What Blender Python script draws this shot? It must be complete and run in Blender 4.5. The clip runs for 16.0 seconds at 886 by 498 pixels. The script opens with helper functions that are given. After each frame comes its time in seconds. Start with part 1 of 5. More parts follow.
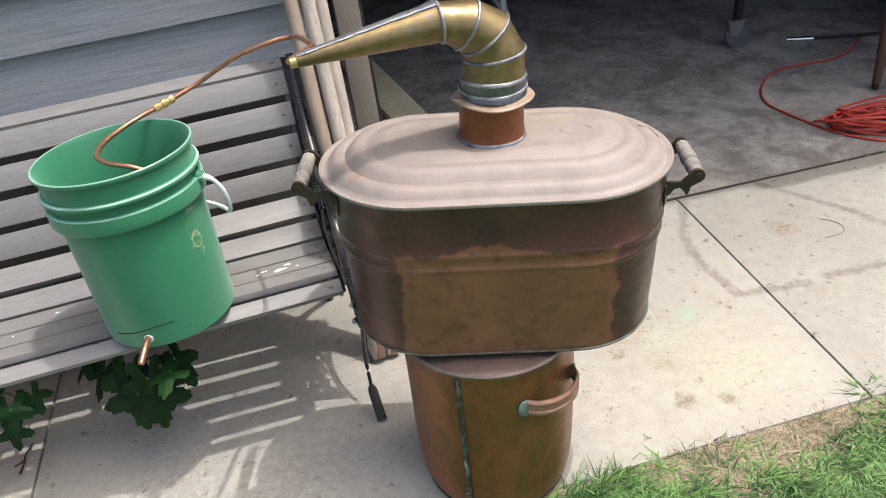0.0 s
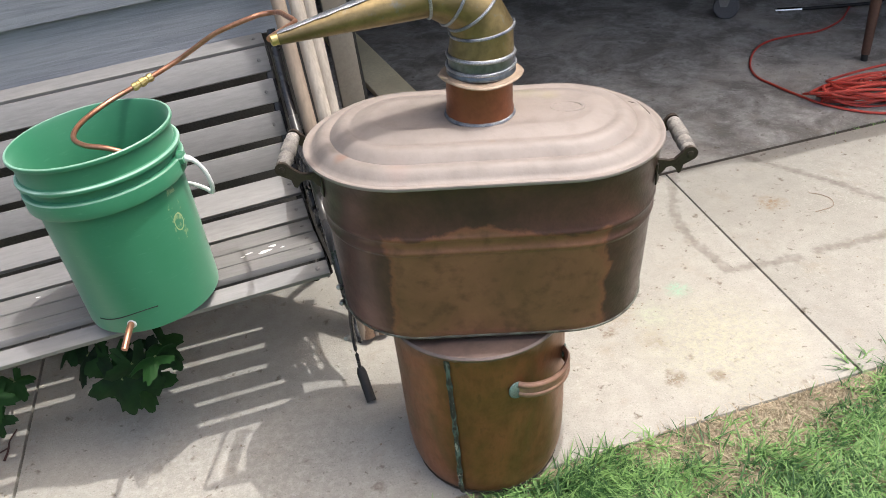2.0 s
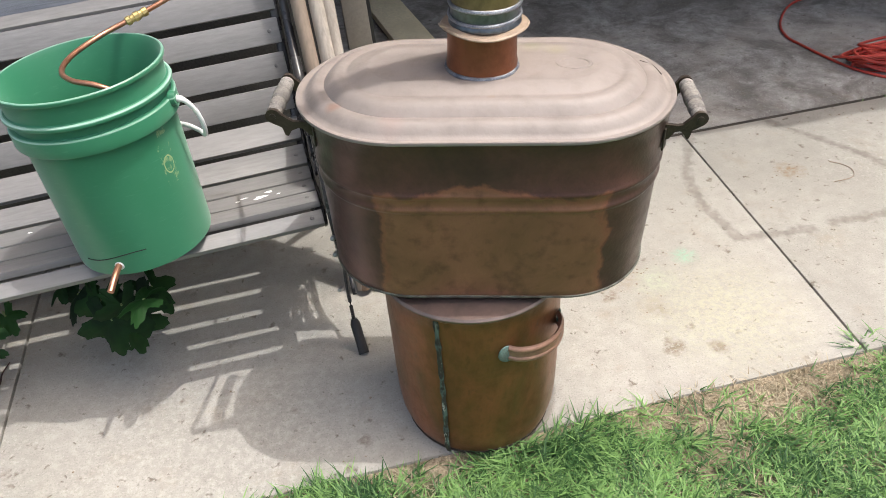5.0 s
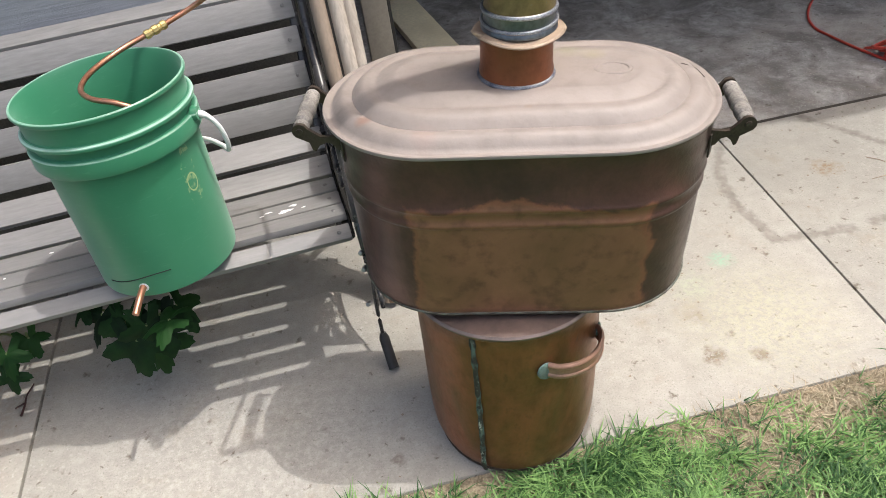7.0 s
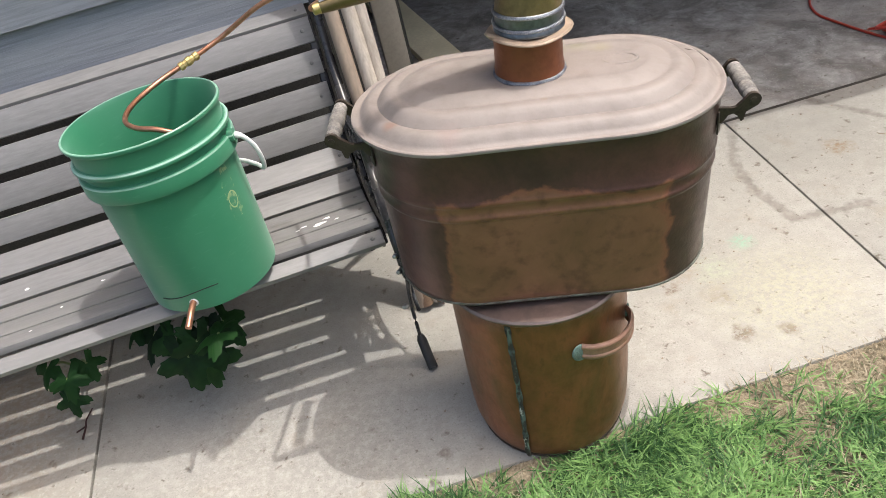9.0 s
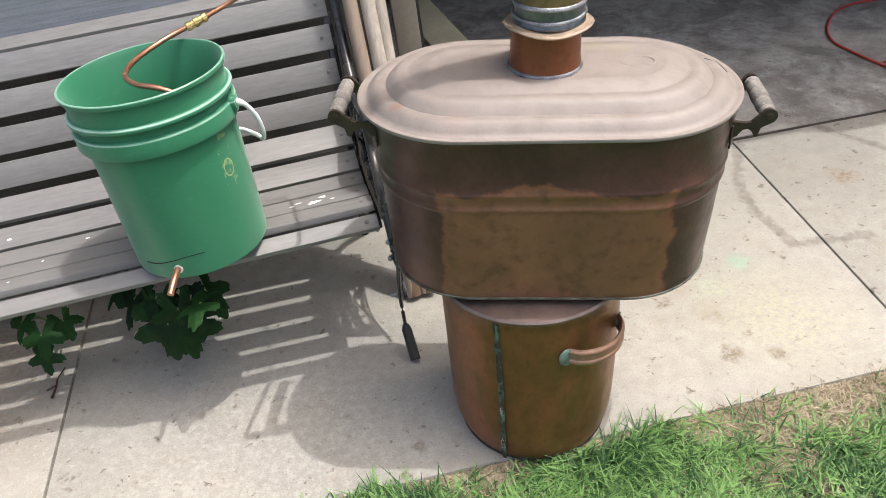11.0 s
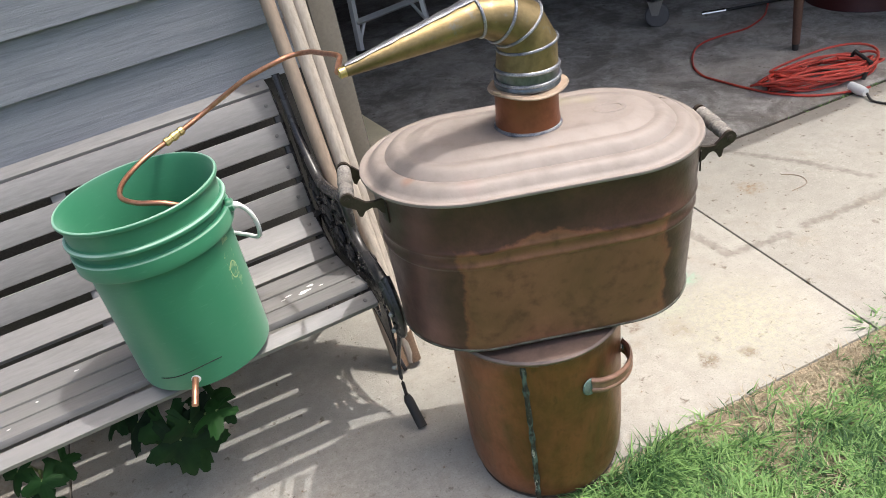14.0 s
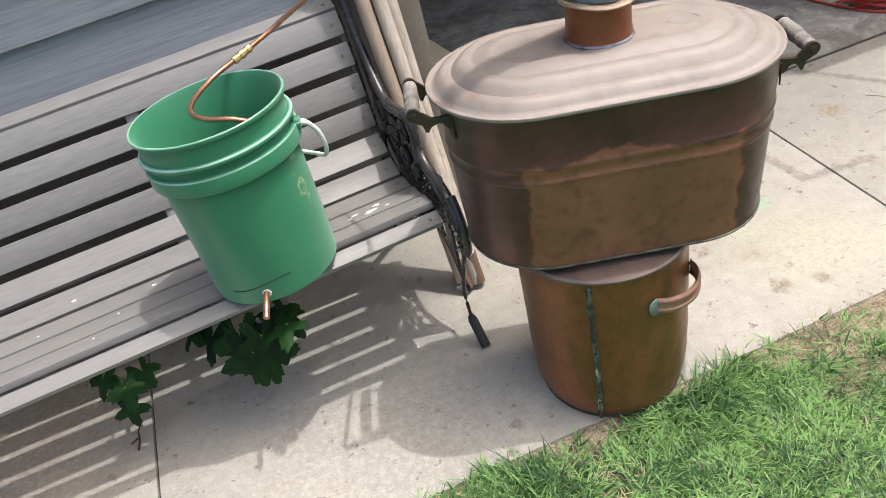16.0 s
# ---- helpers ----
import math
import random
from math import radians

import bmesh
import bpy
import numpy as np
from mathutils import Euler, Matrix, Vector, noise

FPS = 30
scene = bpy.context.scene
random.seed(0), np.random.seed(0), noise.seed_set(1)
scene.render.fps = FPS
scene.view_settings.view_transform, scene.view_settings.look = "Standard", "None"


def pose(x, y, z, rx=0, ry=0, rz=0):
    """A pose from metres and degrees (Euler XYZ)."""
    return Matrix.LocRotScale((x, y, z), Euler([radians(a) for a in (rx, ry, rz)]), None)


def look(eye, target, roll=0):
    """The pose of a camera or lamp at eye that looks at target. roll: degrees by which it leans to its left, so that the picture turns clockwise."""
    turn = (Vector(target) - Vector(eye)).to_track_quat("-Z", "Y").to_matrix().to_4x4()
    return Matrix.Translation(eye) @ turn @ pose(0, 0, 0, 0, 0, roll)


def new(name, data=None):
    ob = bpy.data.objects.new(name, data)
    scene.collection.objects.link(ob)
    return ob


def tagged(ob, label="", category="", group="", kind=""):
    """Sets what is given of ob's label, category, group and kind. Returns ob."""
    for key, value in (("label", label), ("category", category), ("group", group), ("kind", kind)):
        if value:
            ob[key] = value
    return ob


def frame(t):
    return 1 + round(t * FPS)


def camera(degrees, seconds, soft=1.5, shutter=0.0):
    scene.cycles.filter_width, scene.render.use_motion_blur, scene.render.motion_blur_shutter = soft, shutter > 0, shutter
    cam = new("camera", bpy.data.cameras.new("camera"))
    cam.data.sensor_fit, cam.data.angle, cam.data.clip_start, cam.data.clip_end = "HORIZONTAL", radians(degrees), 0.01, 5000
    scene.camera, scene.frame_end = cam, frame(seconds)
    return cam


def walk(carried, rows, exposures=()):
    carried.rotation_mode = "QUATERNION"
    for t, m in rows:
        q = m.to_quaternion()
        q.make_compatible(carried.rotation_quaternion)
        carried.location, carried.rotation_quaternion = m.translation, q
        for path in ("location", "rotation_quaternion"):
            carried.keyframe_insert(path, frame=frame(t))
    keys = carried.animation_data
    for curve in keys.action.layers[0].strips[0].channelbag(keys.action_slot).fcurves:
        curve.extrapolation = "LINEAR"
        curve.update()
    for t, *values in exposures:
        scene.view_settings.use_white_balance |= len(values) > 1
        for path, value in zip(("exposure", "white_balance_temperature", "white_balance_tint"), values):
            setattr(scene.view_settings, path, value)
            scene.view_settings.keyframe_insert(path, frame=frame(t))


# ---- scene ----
cam = camera(58.1, 16.0, soft=0.9)
# seconds, eye, target, roll
PATH = [
    (0, (0.126, -0.103, 1.374), (0.502, 1.544, 0.303), -5.67),
    (0.5, (0.144, -0.095, 1.362), (0.548, 1.538, 0.280), -5.02),
    (1, (0.146, -0.079, 1.345), (0.566, 1.529, 0.232), -4.84),
    (1.5, (0.140, -0.067, 1.364), (0.554, 1.527, 0.230), -5.79),
    (2, (0.132, -0.073, 1.370), (0.524, 1.531, 0.242), -5.77),
    (2.5, (0.134, -0.080, 1.358), (0.524, 1.521, 0.226), -5.22),
    (3, (0.126, -0.071, 1.362), (0.522, 1.523, 0.221), -4.78),
    (3.5, (0.112, -0.070, 1.357), (0.510, 1.522, 0.214), -5.06),
    (3.7, (0.117, -0.074, 1.355), (0.516, 1.512, 0.204), -5.11),
    (5.8, (0.207, 0.003, 1.369), (0.480, 1.531, 0.108), -4.17),
    (6, (0.204, 0.011, 1.372), (0.477, 1.546, 0.119), -4.60),
    (6.5, (0.183, 0.022, 1.346), (0.442, 1.569, 0.105), -4.88),
    (7, (0.168, 0.032, 1.352), (0.451, 1.577, 0.113), -6.19),
    (7.5, (0.150, 0.011, 1.363), (0.442, 1.548, 0.118), -10.62),
    (8, (0.158, -0.017, 1.371), (0.445, 1.517, 0.120), -9.68),
    (8.5, (0.146, -0.032, 1.385), (0.389, 1.527, 0.155), -11.10),
    (8.7, (0.140, -0.052, 1.367), (0.379, 1.535, 0.172), -11.94),
    (10.8, (0.121, -0.040, 1.346), (0.382, 1.564, 0.181), -5.70),
    (11, (0.128, -0.029, 1.335), (0.388, 1.550, 0.137), -5.64),
    (11.5, (0.074, -0.029, 1.375), (0.343, 1.517, 0.136), -14.43),
    (12, (-0.051, -0.050, 1.384), (0.326, 1.540, 0.230), -16.35),
    (12.5, (-0.098, -0.041, 1.375), (0.425, 1.518, 0.237), -11.83),
    (13, (-0.133, -0.027, 1.415), (0.420, 1.556, 0.325), -11.47),
    (13.5, (-0.137, -0.034, 1.401), (0.433, 1.562, 0.338), -10.02),
    (14, (-0.119, -0.031, 1.382), (0.474, 1.552, 0.311), -9.71),
    (14.5, (-0.121, -0.021, 1.358), (0.472, 1.511, 0.217), -10.29),
    (15, (-0.126, -0.040, 1.367), (0.377, 1.483, 0.173), -12.39),
    (15.5, (-0.135, -0.039, 1.364), (0.313, 1.514, 0.186), -11.64),
    (16, (-0.132, -0.041, 1.360), (0.258, 1.524, 0.178), -12.96),
]
walk(cam, [(t, look(eye, target, roll)) for t, eye, target, roll in PATH], [(0.0, 0.86, 6420, 10), (3.5, 0.83, 6420, 10), (7.5, 0.76, 6420, 10), (11.0, 0.80, 6420, 10), (13.5, 0.85, 6420, 10), (16.0, 0.85, 6420, 10)])

# ---- light ----
SUN_WAY = Vector((-0.345, 0.085, -1.0))
world = bpy.data.worlds.new("sky")
scene.world = world
world.use_nodes = True
wn = world.node_tree.nodes
sky = wn.new("ShaderNodeTexSky")
sky.sky_type = "NISHITA"
sky.sun_disc = False
sky.air_density, sky.dust_density, sky.ozone_density = 1.1, 7.5, 0.5
sky.sun_elevation = math.atan2(1.0, math.hypot(0.345, 0.085))
sky.sun_rotation = math.atan2(0.345, -0.085)
world.node_tree.links.new(sky.outputs[0], wn["Background"].inputs[0])
wn["Background"].inputs[1].default_value = 0.159
sun = new("sun", bpy.data.lights.new("sun", "SUN"))
sun.data.energy, sun.data.angle, sun.data.color = 1.52, radians(0.55), (1.0, 0.978, 0.94)
sun.matrix_world = Matrix.Translation((2.0, 0.5, 6.0)) @ SUN_WAY.to_track_quat("-Z", "Y").to_matrix().to_4x4()


# ---- materials ----
def mat(name, rough=0.6, metal=0.0):
    m = bpy.data.materials.new(name)
    m.use_nodes = True
    b = m.node_tree.nodes["Principled BSDF"]
    b.inputs["Roughness"].default_value = rough
    b.inputs["Metallic"].default_value = metal
    return m, m.node_tree.nodes, m.node_tree.links, b


def coords(n, l, scale=(1, 1, 1), kind="Object"):
    c, mp = n.new("ShaderNodeTexCoord"), n.new("ShaderNodeMapping")
    mp.inputs["Scale"].default_value = scale
    l.new(c.outputs[kind], mp.inputs[0])
    return mp.outputs[0]


def noise_tex(n, l, vec, scale, detail=5, rough=0.6, distort=0.0):
    t = n.new("ShaderNodeTexNoise")
    t.inputs["Scale"].default_value, t.inputs["Detail"].default_value = scale, detail
    t.inputs["Roughness"].default_value, t.inputs["Distortion"].default_value = rough, distort
    l.new(vec, t.inputs["Vector"])
    return t.outputs["Fac"]


def ramp(n, l, fac, stops):
    r = n.new("ShaderNodeValToRGB")
    e = r.color_ramp.elements
    while len(e) < len(stops):
        e.new(0.5)
    for el, (p, c) in zip(e, stops):
        el.position = p
        el.color = (*c, 1) if len(c) == 3 else c
    l.new(fac, r.inputs[0])
    return r.outputs[0]


def grey(v):
    return (v, v, v)


def mix(n, l, fac, a, b, blend="MIX"):
    m = n.new("ShaderNodeMix")
    m.data_type, m.blend_type = "RGBA", blend
    for sock, v in ((0, fac), (6, a), (7, b)):
        if hasattr(v, "links"):
            l.new(v, m.inputs[sock])
        else:
            m.inputs[sock].default_value = v if sock == 0 else (*v, 1)
    return m.outputs[2]


def calc(n, l, op, a, b=0.0, c=0.0, clamp=False):
    m = n.new("ShaderNodeMath")
    m.operation, m.use_clamp = op, clamp
    for i, v in enumerate((a, b, c)):
        if hasattr(v, "links"):
            l.new(v, m.inputs[i])
        else:
            m.inputs[i].default_value = v
    return m.outputs[0]


def bump(n, l, b, height, strength=0.3, dist=0.01):
    k = n.new("ShaderNodeBump")
    k.inputs["Strength"].default_value, k.inputs["Distance"].default_value = strength, dist
    l.new(height, k.inputs["Height"])
    l.new(k.outputs[0], b.inputs["Normal"])


def simple(name, base, vary=0.15, rough=0.6, metal=0.0, scale=30.0, bumps=0.15, dirt=None, stretch=(1, 1, 1), rnd=0.0):
    """Two scales of variation, and bump."""
    m, n, l, b = mat(name, rough, metal)
    v = coords(n, l, stretch)
    fine, broad = noise_tex(n, l, v, scale * 6), noise_tex(n, l, v, scale * 0.25, 4)
    lo, hi = [c * (1 - vary) for c in base], [min(1, c * (1 + vary)) for c in base]
    col = mix(n, l, ramp(n, l, fine, [(0.3, grey(0)), (0.7, grey(1))]), lo, hi)
    if dirt:
        col = mix(n, l, ramp(n, l, broad, [(0.42, grey(0)), (0.68, grey(0.75))]), col, dirt)
    else:
        col = mix(n, l, ramp(n, l, broad, [(0.35, grey(0)), (0.7, grey(0.5))]), col, lo)
    if rnd:
        info = n.new("ShaderNodeObjectInfo")
        f = calc(n, l, "MULTIPLY_ADD", info.outputs["Random"], rnd, 1 - rnd / 2)
        col = mix(n, l, 1.0, col, f, "MULTIPLY")
    l.new(col, b.inputs["Base Color"])
    l.new(calc(n, l, "MULTIPLY_ADD", broad, 0.3, rough - 0.15, True), b.inputs["Roughness"])
    if bumps:
        bump(n, l, b, fine, bumps, 0.003)
    return m


def segment_mask(n, l, vec, a, b, width, soft):
    """1 near the line from a to b in the plan, falling to 0."""
    sep = n.new("ShaderNodeSeparateXYZ")
    l.new(vec, sep.inputs[0])
    ax, ay, bx, by = *a, *b
    dx, dy = bx - ax, by - ay
    L2 = dx * dx + dy * dy
    px, py = calc(n, l, "SUBTRACT", sep.outputs[0], ax), calc(n, l, "SUBTRACT", sep.outputs[1], ay)
    t = calc(n, l, "ADD", calc(n, l, "MULTIPLY", px, dx / L2), calc(n, l, "MULTIPLY", py, dy / L2), 0, True)
    qx = calc(n, l, "SUBTRACT", px, calc(n, l, "MULTIPLY", t, dx))
    qy = calc(n, l, "SUBTRACT", py, calc(n, l, "MULTIPLY", t, dy))
    d = calc(n, l, "SQRT", calc(n, l, "ADD", calc(n, l, "MULTIPLY", qx, qx), calc(n, l, "MULTIPLY", qy, qy)))
    return calc(n, l, "SUBTRACT", 1.0, calc(n, l, "DIVIDE", calc(n, l, "SUBTRACT", d, width), soft), 0, True)


def spot_mask(n, l, vec, c, r, soft):
    return segment_mask(n, l, vec, c, (c[0] + 0.001, c[1]), r, soft)


def concrete_mat(name, light, dark, bands_and_stains=True):
    m, n, l, b = mat(name, 0.85)
    geo = n.new("ShaderNodeNewGeometry")
    v = geo.outputs["Position"]
    grit, mid, broad = noise_tex(n, l, v, 240, 3), noise_tex(n, l, v, 24, 7, 0.7), noise_tex(n, l, v, 3.2, 5)
    col = mix(n, l, ramp(n, l, mid, [(0.36, grey(0)), (0.62, grey(1))]), dark, light)
    col = mix(n, l, ramp(n, l, broad, [(0.35, grey(0)), (0.75, grey(0.6))]), col, [c * 0.8 for c in dark])
    if not bands_and_stains:
        col = mix(n, l, ramp(n, l, noise_tex(n, l, v, 5.5, 6, 0.65, 0.8), [(0.42, grey(0)), (0.60, grey(0.8))]), col, (0.13, 0.118, 0.105))
        col = mix(n, l, ramp(n, l, noise_tex(n, l, v, 2.2, 5, 0.6, 0.5), [(0.50, grey(0)), (0.66, grey(0.7))]), col, (0.42, 0.39, 0.35))
    rusty = noise_tex(n, l, v, 7.5, 6, 0.7)
    col = mix(n, l, ramp(n, l, rusty, [(0.56, grey(0)), (0.74, grey(0.45))]), col, (dark[0] * 0.85, dark[1] * 0.72, dark[2] * 0.55))
    col = mix(n, l, ramp(n, l, grit, [(0.28, grey(0.6)), (0.44, grey(0))]), col, [c * 0.5 for c in dark])
    col = mix(n, l, ramp(n, l, grit, [(0.60, grey(0)), (0.72, grey(0.7))]), col, [min(1, c * 1.22) for c in light])
    spall = ramp(n, l, noise_tex(n, l, v, 1.9, 3), [(0.48, grey(0)), (0.62, grey(1))])
    chips = ramp(n, l, noise_tex(n, l, v, 75, 4, 0.75), [(0.55, grey(0)), (0.66, grey(0.75 if bands_and_stains else 0.15))])
    col = mix(n, l, calc(n, l, "MULTIPLY", spall, chips), col, [min(1, c * 1.2) for c in light])
    warp = n.new("ShaderNodeTexNoise")
    warp.inputs["Scale"].default_value, warp.inputs["Detail"].default_value = 45.0, 4.0
    l.new(v, warp.inputs["Vector"])
    bent = n.new("ShaderNodeVectorMath")
    bent.operation = "MULTIPLY_ADD"
    bent.inputs[1].default_value = (0.05, 0.05, 0.05)
    l.new(warp.outputs["Color"], bent.inputs[0])
    l.new(v, bent.inputs[2])
    pits = None
    for sc, lo, hi, gate in ((9, 0.05, 0.13, 0.47), (17, 0.06, 0.17, 0.46), (34, 0.08, 0.2, 0.46)):
        vor = n.new("ShaderNodeTexVoronoi")
        vor.inputs["Scale"].default_value = sc
        l.new(bent.outputs[0], vor.inputs["Vector"])
        p = calc(n, l, "MULTIPLY", ramp(n, l, vor.outputs["Distance"], [(lo, grey(1)), (hi, grey(0))]),
                 ramp(n, l, noise_tex(n, l, v, sc * 0.6, 3), [(gate, grey(0)), (gate + 0.1, grey(0.8))]))
        pits = p if pits is None else calc(n, l, "MAXIMUM", pits, p)
    col = mix(n, l, pits, col, (dark[0] * 0.42, dark[1] * 0.36, dark[2] * 0.30))
    if bands_and_stains:
        flake = calc(n, l, "MULTIPLY", spot_mask(n, l, bent.outputs[0], (-0.10, 1.12), 0.22, 0.30), ramp(n, l, noise_tex(n, l, v, 62, 6, 0.75), [(0.46, grey(0)), (0.62, grey(0.28))]))
        col = mix(n, l, flake, col, (0.60, 0.575, 0.525))
        pits = calc(n, l, "MAXIMUM", pits, calc(n, l, "SUBTRACT", 0.0, flake))
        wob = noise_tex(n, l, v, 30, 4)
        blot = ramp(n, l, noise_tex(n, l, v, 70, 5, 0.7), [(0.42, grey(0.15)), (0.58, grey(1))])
        # narrow dark bands across the slabs, broken up by noise
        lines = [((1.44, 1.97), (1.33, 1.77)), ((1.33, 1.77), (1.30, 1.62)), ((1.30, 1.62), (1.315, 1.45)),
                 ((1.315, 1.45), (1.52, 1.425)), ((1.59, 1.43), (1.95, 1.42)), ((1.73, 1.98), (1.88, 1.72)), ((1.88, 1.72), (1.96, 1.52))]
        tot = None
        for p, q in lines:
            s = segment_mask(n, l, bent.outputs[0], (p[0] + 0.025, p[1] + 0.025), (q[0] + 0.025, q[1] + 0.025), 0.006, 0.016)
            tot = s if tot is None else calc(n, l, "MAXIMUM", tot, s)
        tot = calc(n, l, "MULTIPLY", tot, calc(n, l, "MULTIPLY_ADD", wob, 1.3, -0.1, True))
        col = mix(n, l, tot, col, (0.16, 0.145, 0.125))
        for c, r, s, colour, k in (((1.14, 1.425), 0.008, 0.035, (0.22, 0.40, 0.29), 0.8), ((1.02, 1.36), 0.01, 0.06, (0.36, 0.42, 0.30), 0.5),
                                   ((1.63, 1.70), 0.010, 0.045, (0.24, 0.17, 0.10), 0.9), ((0.96, 1.13), 0.014, 0.018, (0.15, 0.12, 0.09), 1.4), ((0.985, 1.257), 0.012, 0.026, (0.22, 0.19, 0.155), 0.9), ((0.889, 1.337), 0.010, 0.022, (0.21, 0.17, 0.13), 0.9),
                                   ((1.057, 1.097), 0.010, 0.016, (0.15, 0.12, 0.095), 1.4), ((0.93, 1.42), 0.02, 0.07, (0.26, 0.19, 0.13), 0.8),
                                   ((1.13, 1.20), 0.05, 0.20, (0.44, 0.43, 0.29), 0.5), ((-0.95, 1.62), 0.22, 0.30, (0.27, 0.215, 0.17), 0.8)):
            f = calc(n, l, "MULTIPLY", spot_mask(n, l, bent.outputs[0], (c[0] + 0.025, c[1] + 0.025), r, s), calc(n, l, "MULTIPLY", blot, k, 0, True))
            col = mix(n, l, f, col, colour)
    l.new(col, b.inputs["Base Color"])
    bump(n, l, b, calc(n, l, "SUBTRACT", calc(n, l, "ADD", calc(n, l, "MULTIPLY", grit, 0.5), mid), pits), 0.5, 0.004)
    return m


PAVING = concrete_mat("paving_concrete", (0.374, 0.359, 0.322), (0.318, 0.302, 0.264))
GARAGE_FLOOR = concrete_mat("garage_concrete", (0.44, 0.425, 0.40), (0.25, 0.24, 0.222), False)


def turf_mat():
    m, n, l, b = mat("lawn_soil", 0.95)
    v = n.new("ShaderNodeNewGeometry").outputs["Position"]
    fine, mid = noise_tex(n, l, v, 160, 5, 0.7), noise_tex(n, l, v, 22, 5)
    col = mix(n, l, ramp(n, l, fine, [(0.35, grey(0)), (0.65, grey(1))]), (0.030, 0.030, 0.013), (0.085, 0.080, 0.036))
    col = mix(n, l, ramp(n, l, noise_tex(n, l, v, 60, 5, 0.7), [(0.40, grey(0.1)), (0.60, grey(0.8))]), col, (0.060, 0.115, 0.030))
    litter = mix(n, l, ramp(n, l, fine, [(0.35, grey(0)), (0.65, grey(1))]), (0.20, 0.155, 0.10), (0.46, 0.38, 0.27))
    strip = calc(n, l, "MAXIMUM", calc(n, l, "MULTIPLY", segment_mask(n, l, v, (0.6, 0.88), (1.25, 0.86), 0.06, 0.12), 0.7), calc(n, l, "MAXIMUM", segment_mask(n, l, v, (0.80, 0.955), (1.36, 0.955), 0.05, 0.07), segment_mask(n, l, v, (-2.0, 0.98), (3.2, 0.98), 0.03, 0.03)))
    col = mix(n, l, calc(n, l, "MULTIPLY", strip, calc(n, l, "MULTIPLY_ADD", mid, 1.8, 0.0), 0, True), col, litter)
    l.new(col, b.inputs["Base Color"])
    bump(n, l, b, fine, 0.9, 0.008)
    return m


TURF = turf_mat()


def siding_mat():
    m, n, l, b = mat("grey_siding", 0.55)
    v = coords(n, l, (1.2, 8, 26))
    g = noise_tex(n, l, v, 4.0, 6, 0.7, 1.2)
    v2 = coords(n, l)
    col = mix(n, l, ramp(n, l, g, [(0.32, grey(0)), (0.6, grey(1))]), (0.180, 0.195, 0.220), (0.262, 0.282, 0.313))
    col = mix(n, l, ramp(n, l, g, [(0.66, grey(0)), (0.74, grey(0.5))]), col, (0.43, 0.45, 0.47))
    col = mix(n, l, ramp(n, l, noise_tex(n, l, v2, 1.5, 4), [(0.4, grey(0)), (0.7, grey(0.35))]), col, (0.235, 0.245, 0.255))
    info = n.new("ShaderNodeObjectInfo")
    col = mix(n, l, 1.0, col, calc(n, l, "MULTIPLY_ADD", info.outputs["Random"], 0.14, 0.93), "MULTIPLY")
    l.new(col, b.inputs["Base Color"])
    bump(n, l, b, g, 0.5, 0.004)
    return m


SIDING = siding_mat()
TRIM = simple("taupe_trim", (0.255, 0.225, 0.187), 0.12, 0.6, 0, 20, 0.1)
SOFFIT = simple("white_soffit", (0.62, 0.61, 0.58), 0.06, 0.6)
# near-black tone stands in for the garage's deep shade
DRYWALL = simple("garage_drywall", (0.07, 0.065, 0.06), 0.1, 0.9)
PANEL = simple("cream_panel", (0.85, 0.77, 0.54), 0.1, 0.7, 0, 14, 0.1, (0.68, 0.60, 0.40))
SLAT = simple("painted_slat", (0.205, 0.200, 0.198), 0.13, 0.5, 0, 22, 0.2, (0.190, 0.184, 0.180), (0.15, 1, 1), 0.12)
JOINT = simple("joint_filler", (0.055, 0.047, 0.036), 0.4, 0.95, 0, 40, 0.5)
IRON = simple("black_iron", (0.032, 0.032, 0.036), 0.35, 0.25, 0.0, 40, 0.1, (0.05, 0.045, 0.04))
STEEL = simple("zinc_bolt", (0.36, 0.36, 0.36), 0.2, 0.42, 0.9)
BOLT = simple("painted_bolt", (0.20, 0.195, 0.19), 0.2, 0.5, 0.3)
PAINT_DROP = simple("white_paint_drips", (0.85, 0.85, 0.83), 0.05, 0.5)
POLE_TAN = simple("tan_wood_pole", (0.34, 0.268, 0.205), 0.2, 0.6, 0, 18, 0.2, (0.25, 0.195, 0.15), (1, 1, 0.08))
POLE_WHITE = simple("weathered_white_pole", (0.50, 0.45, 0.39), 0.3, 0.7, 0, 18, 0.3, (0.33, 0.275, 0.22), (1, 1, 0.08))
LITTER = simple("brown_crumbs", (0.23, 0.175, 0.125), 0.4, 0.9, 0, 60, 0.4, (0.32, 0.27, 0.21))
TWIG = simple("dark_red_twig", (0.05, 0.018, 0.015), 0.3, 0.7)
WIRE = simple("rusty_wire", (0.30, 0.22, 0.16), 0.3, 0.6)
POLE_END = simple("raw_pole_end", (0.15, 0.095, 0.06), 0.3, 0.8, 0, 30, 0.4)
TURNED = simple("weathered_turned_wood", (0.27, 0.25, 0.225), 0.4, 0.75, 0, 50, 0.5, (0.12, 0.108, 0.095))
BRACKET = simple("dark_cast_bracket", (0.055, 0.042, 0.033), 0.3, 0.5, 0.5, 40, 0.3, (0.085, 0.066, 0.05))


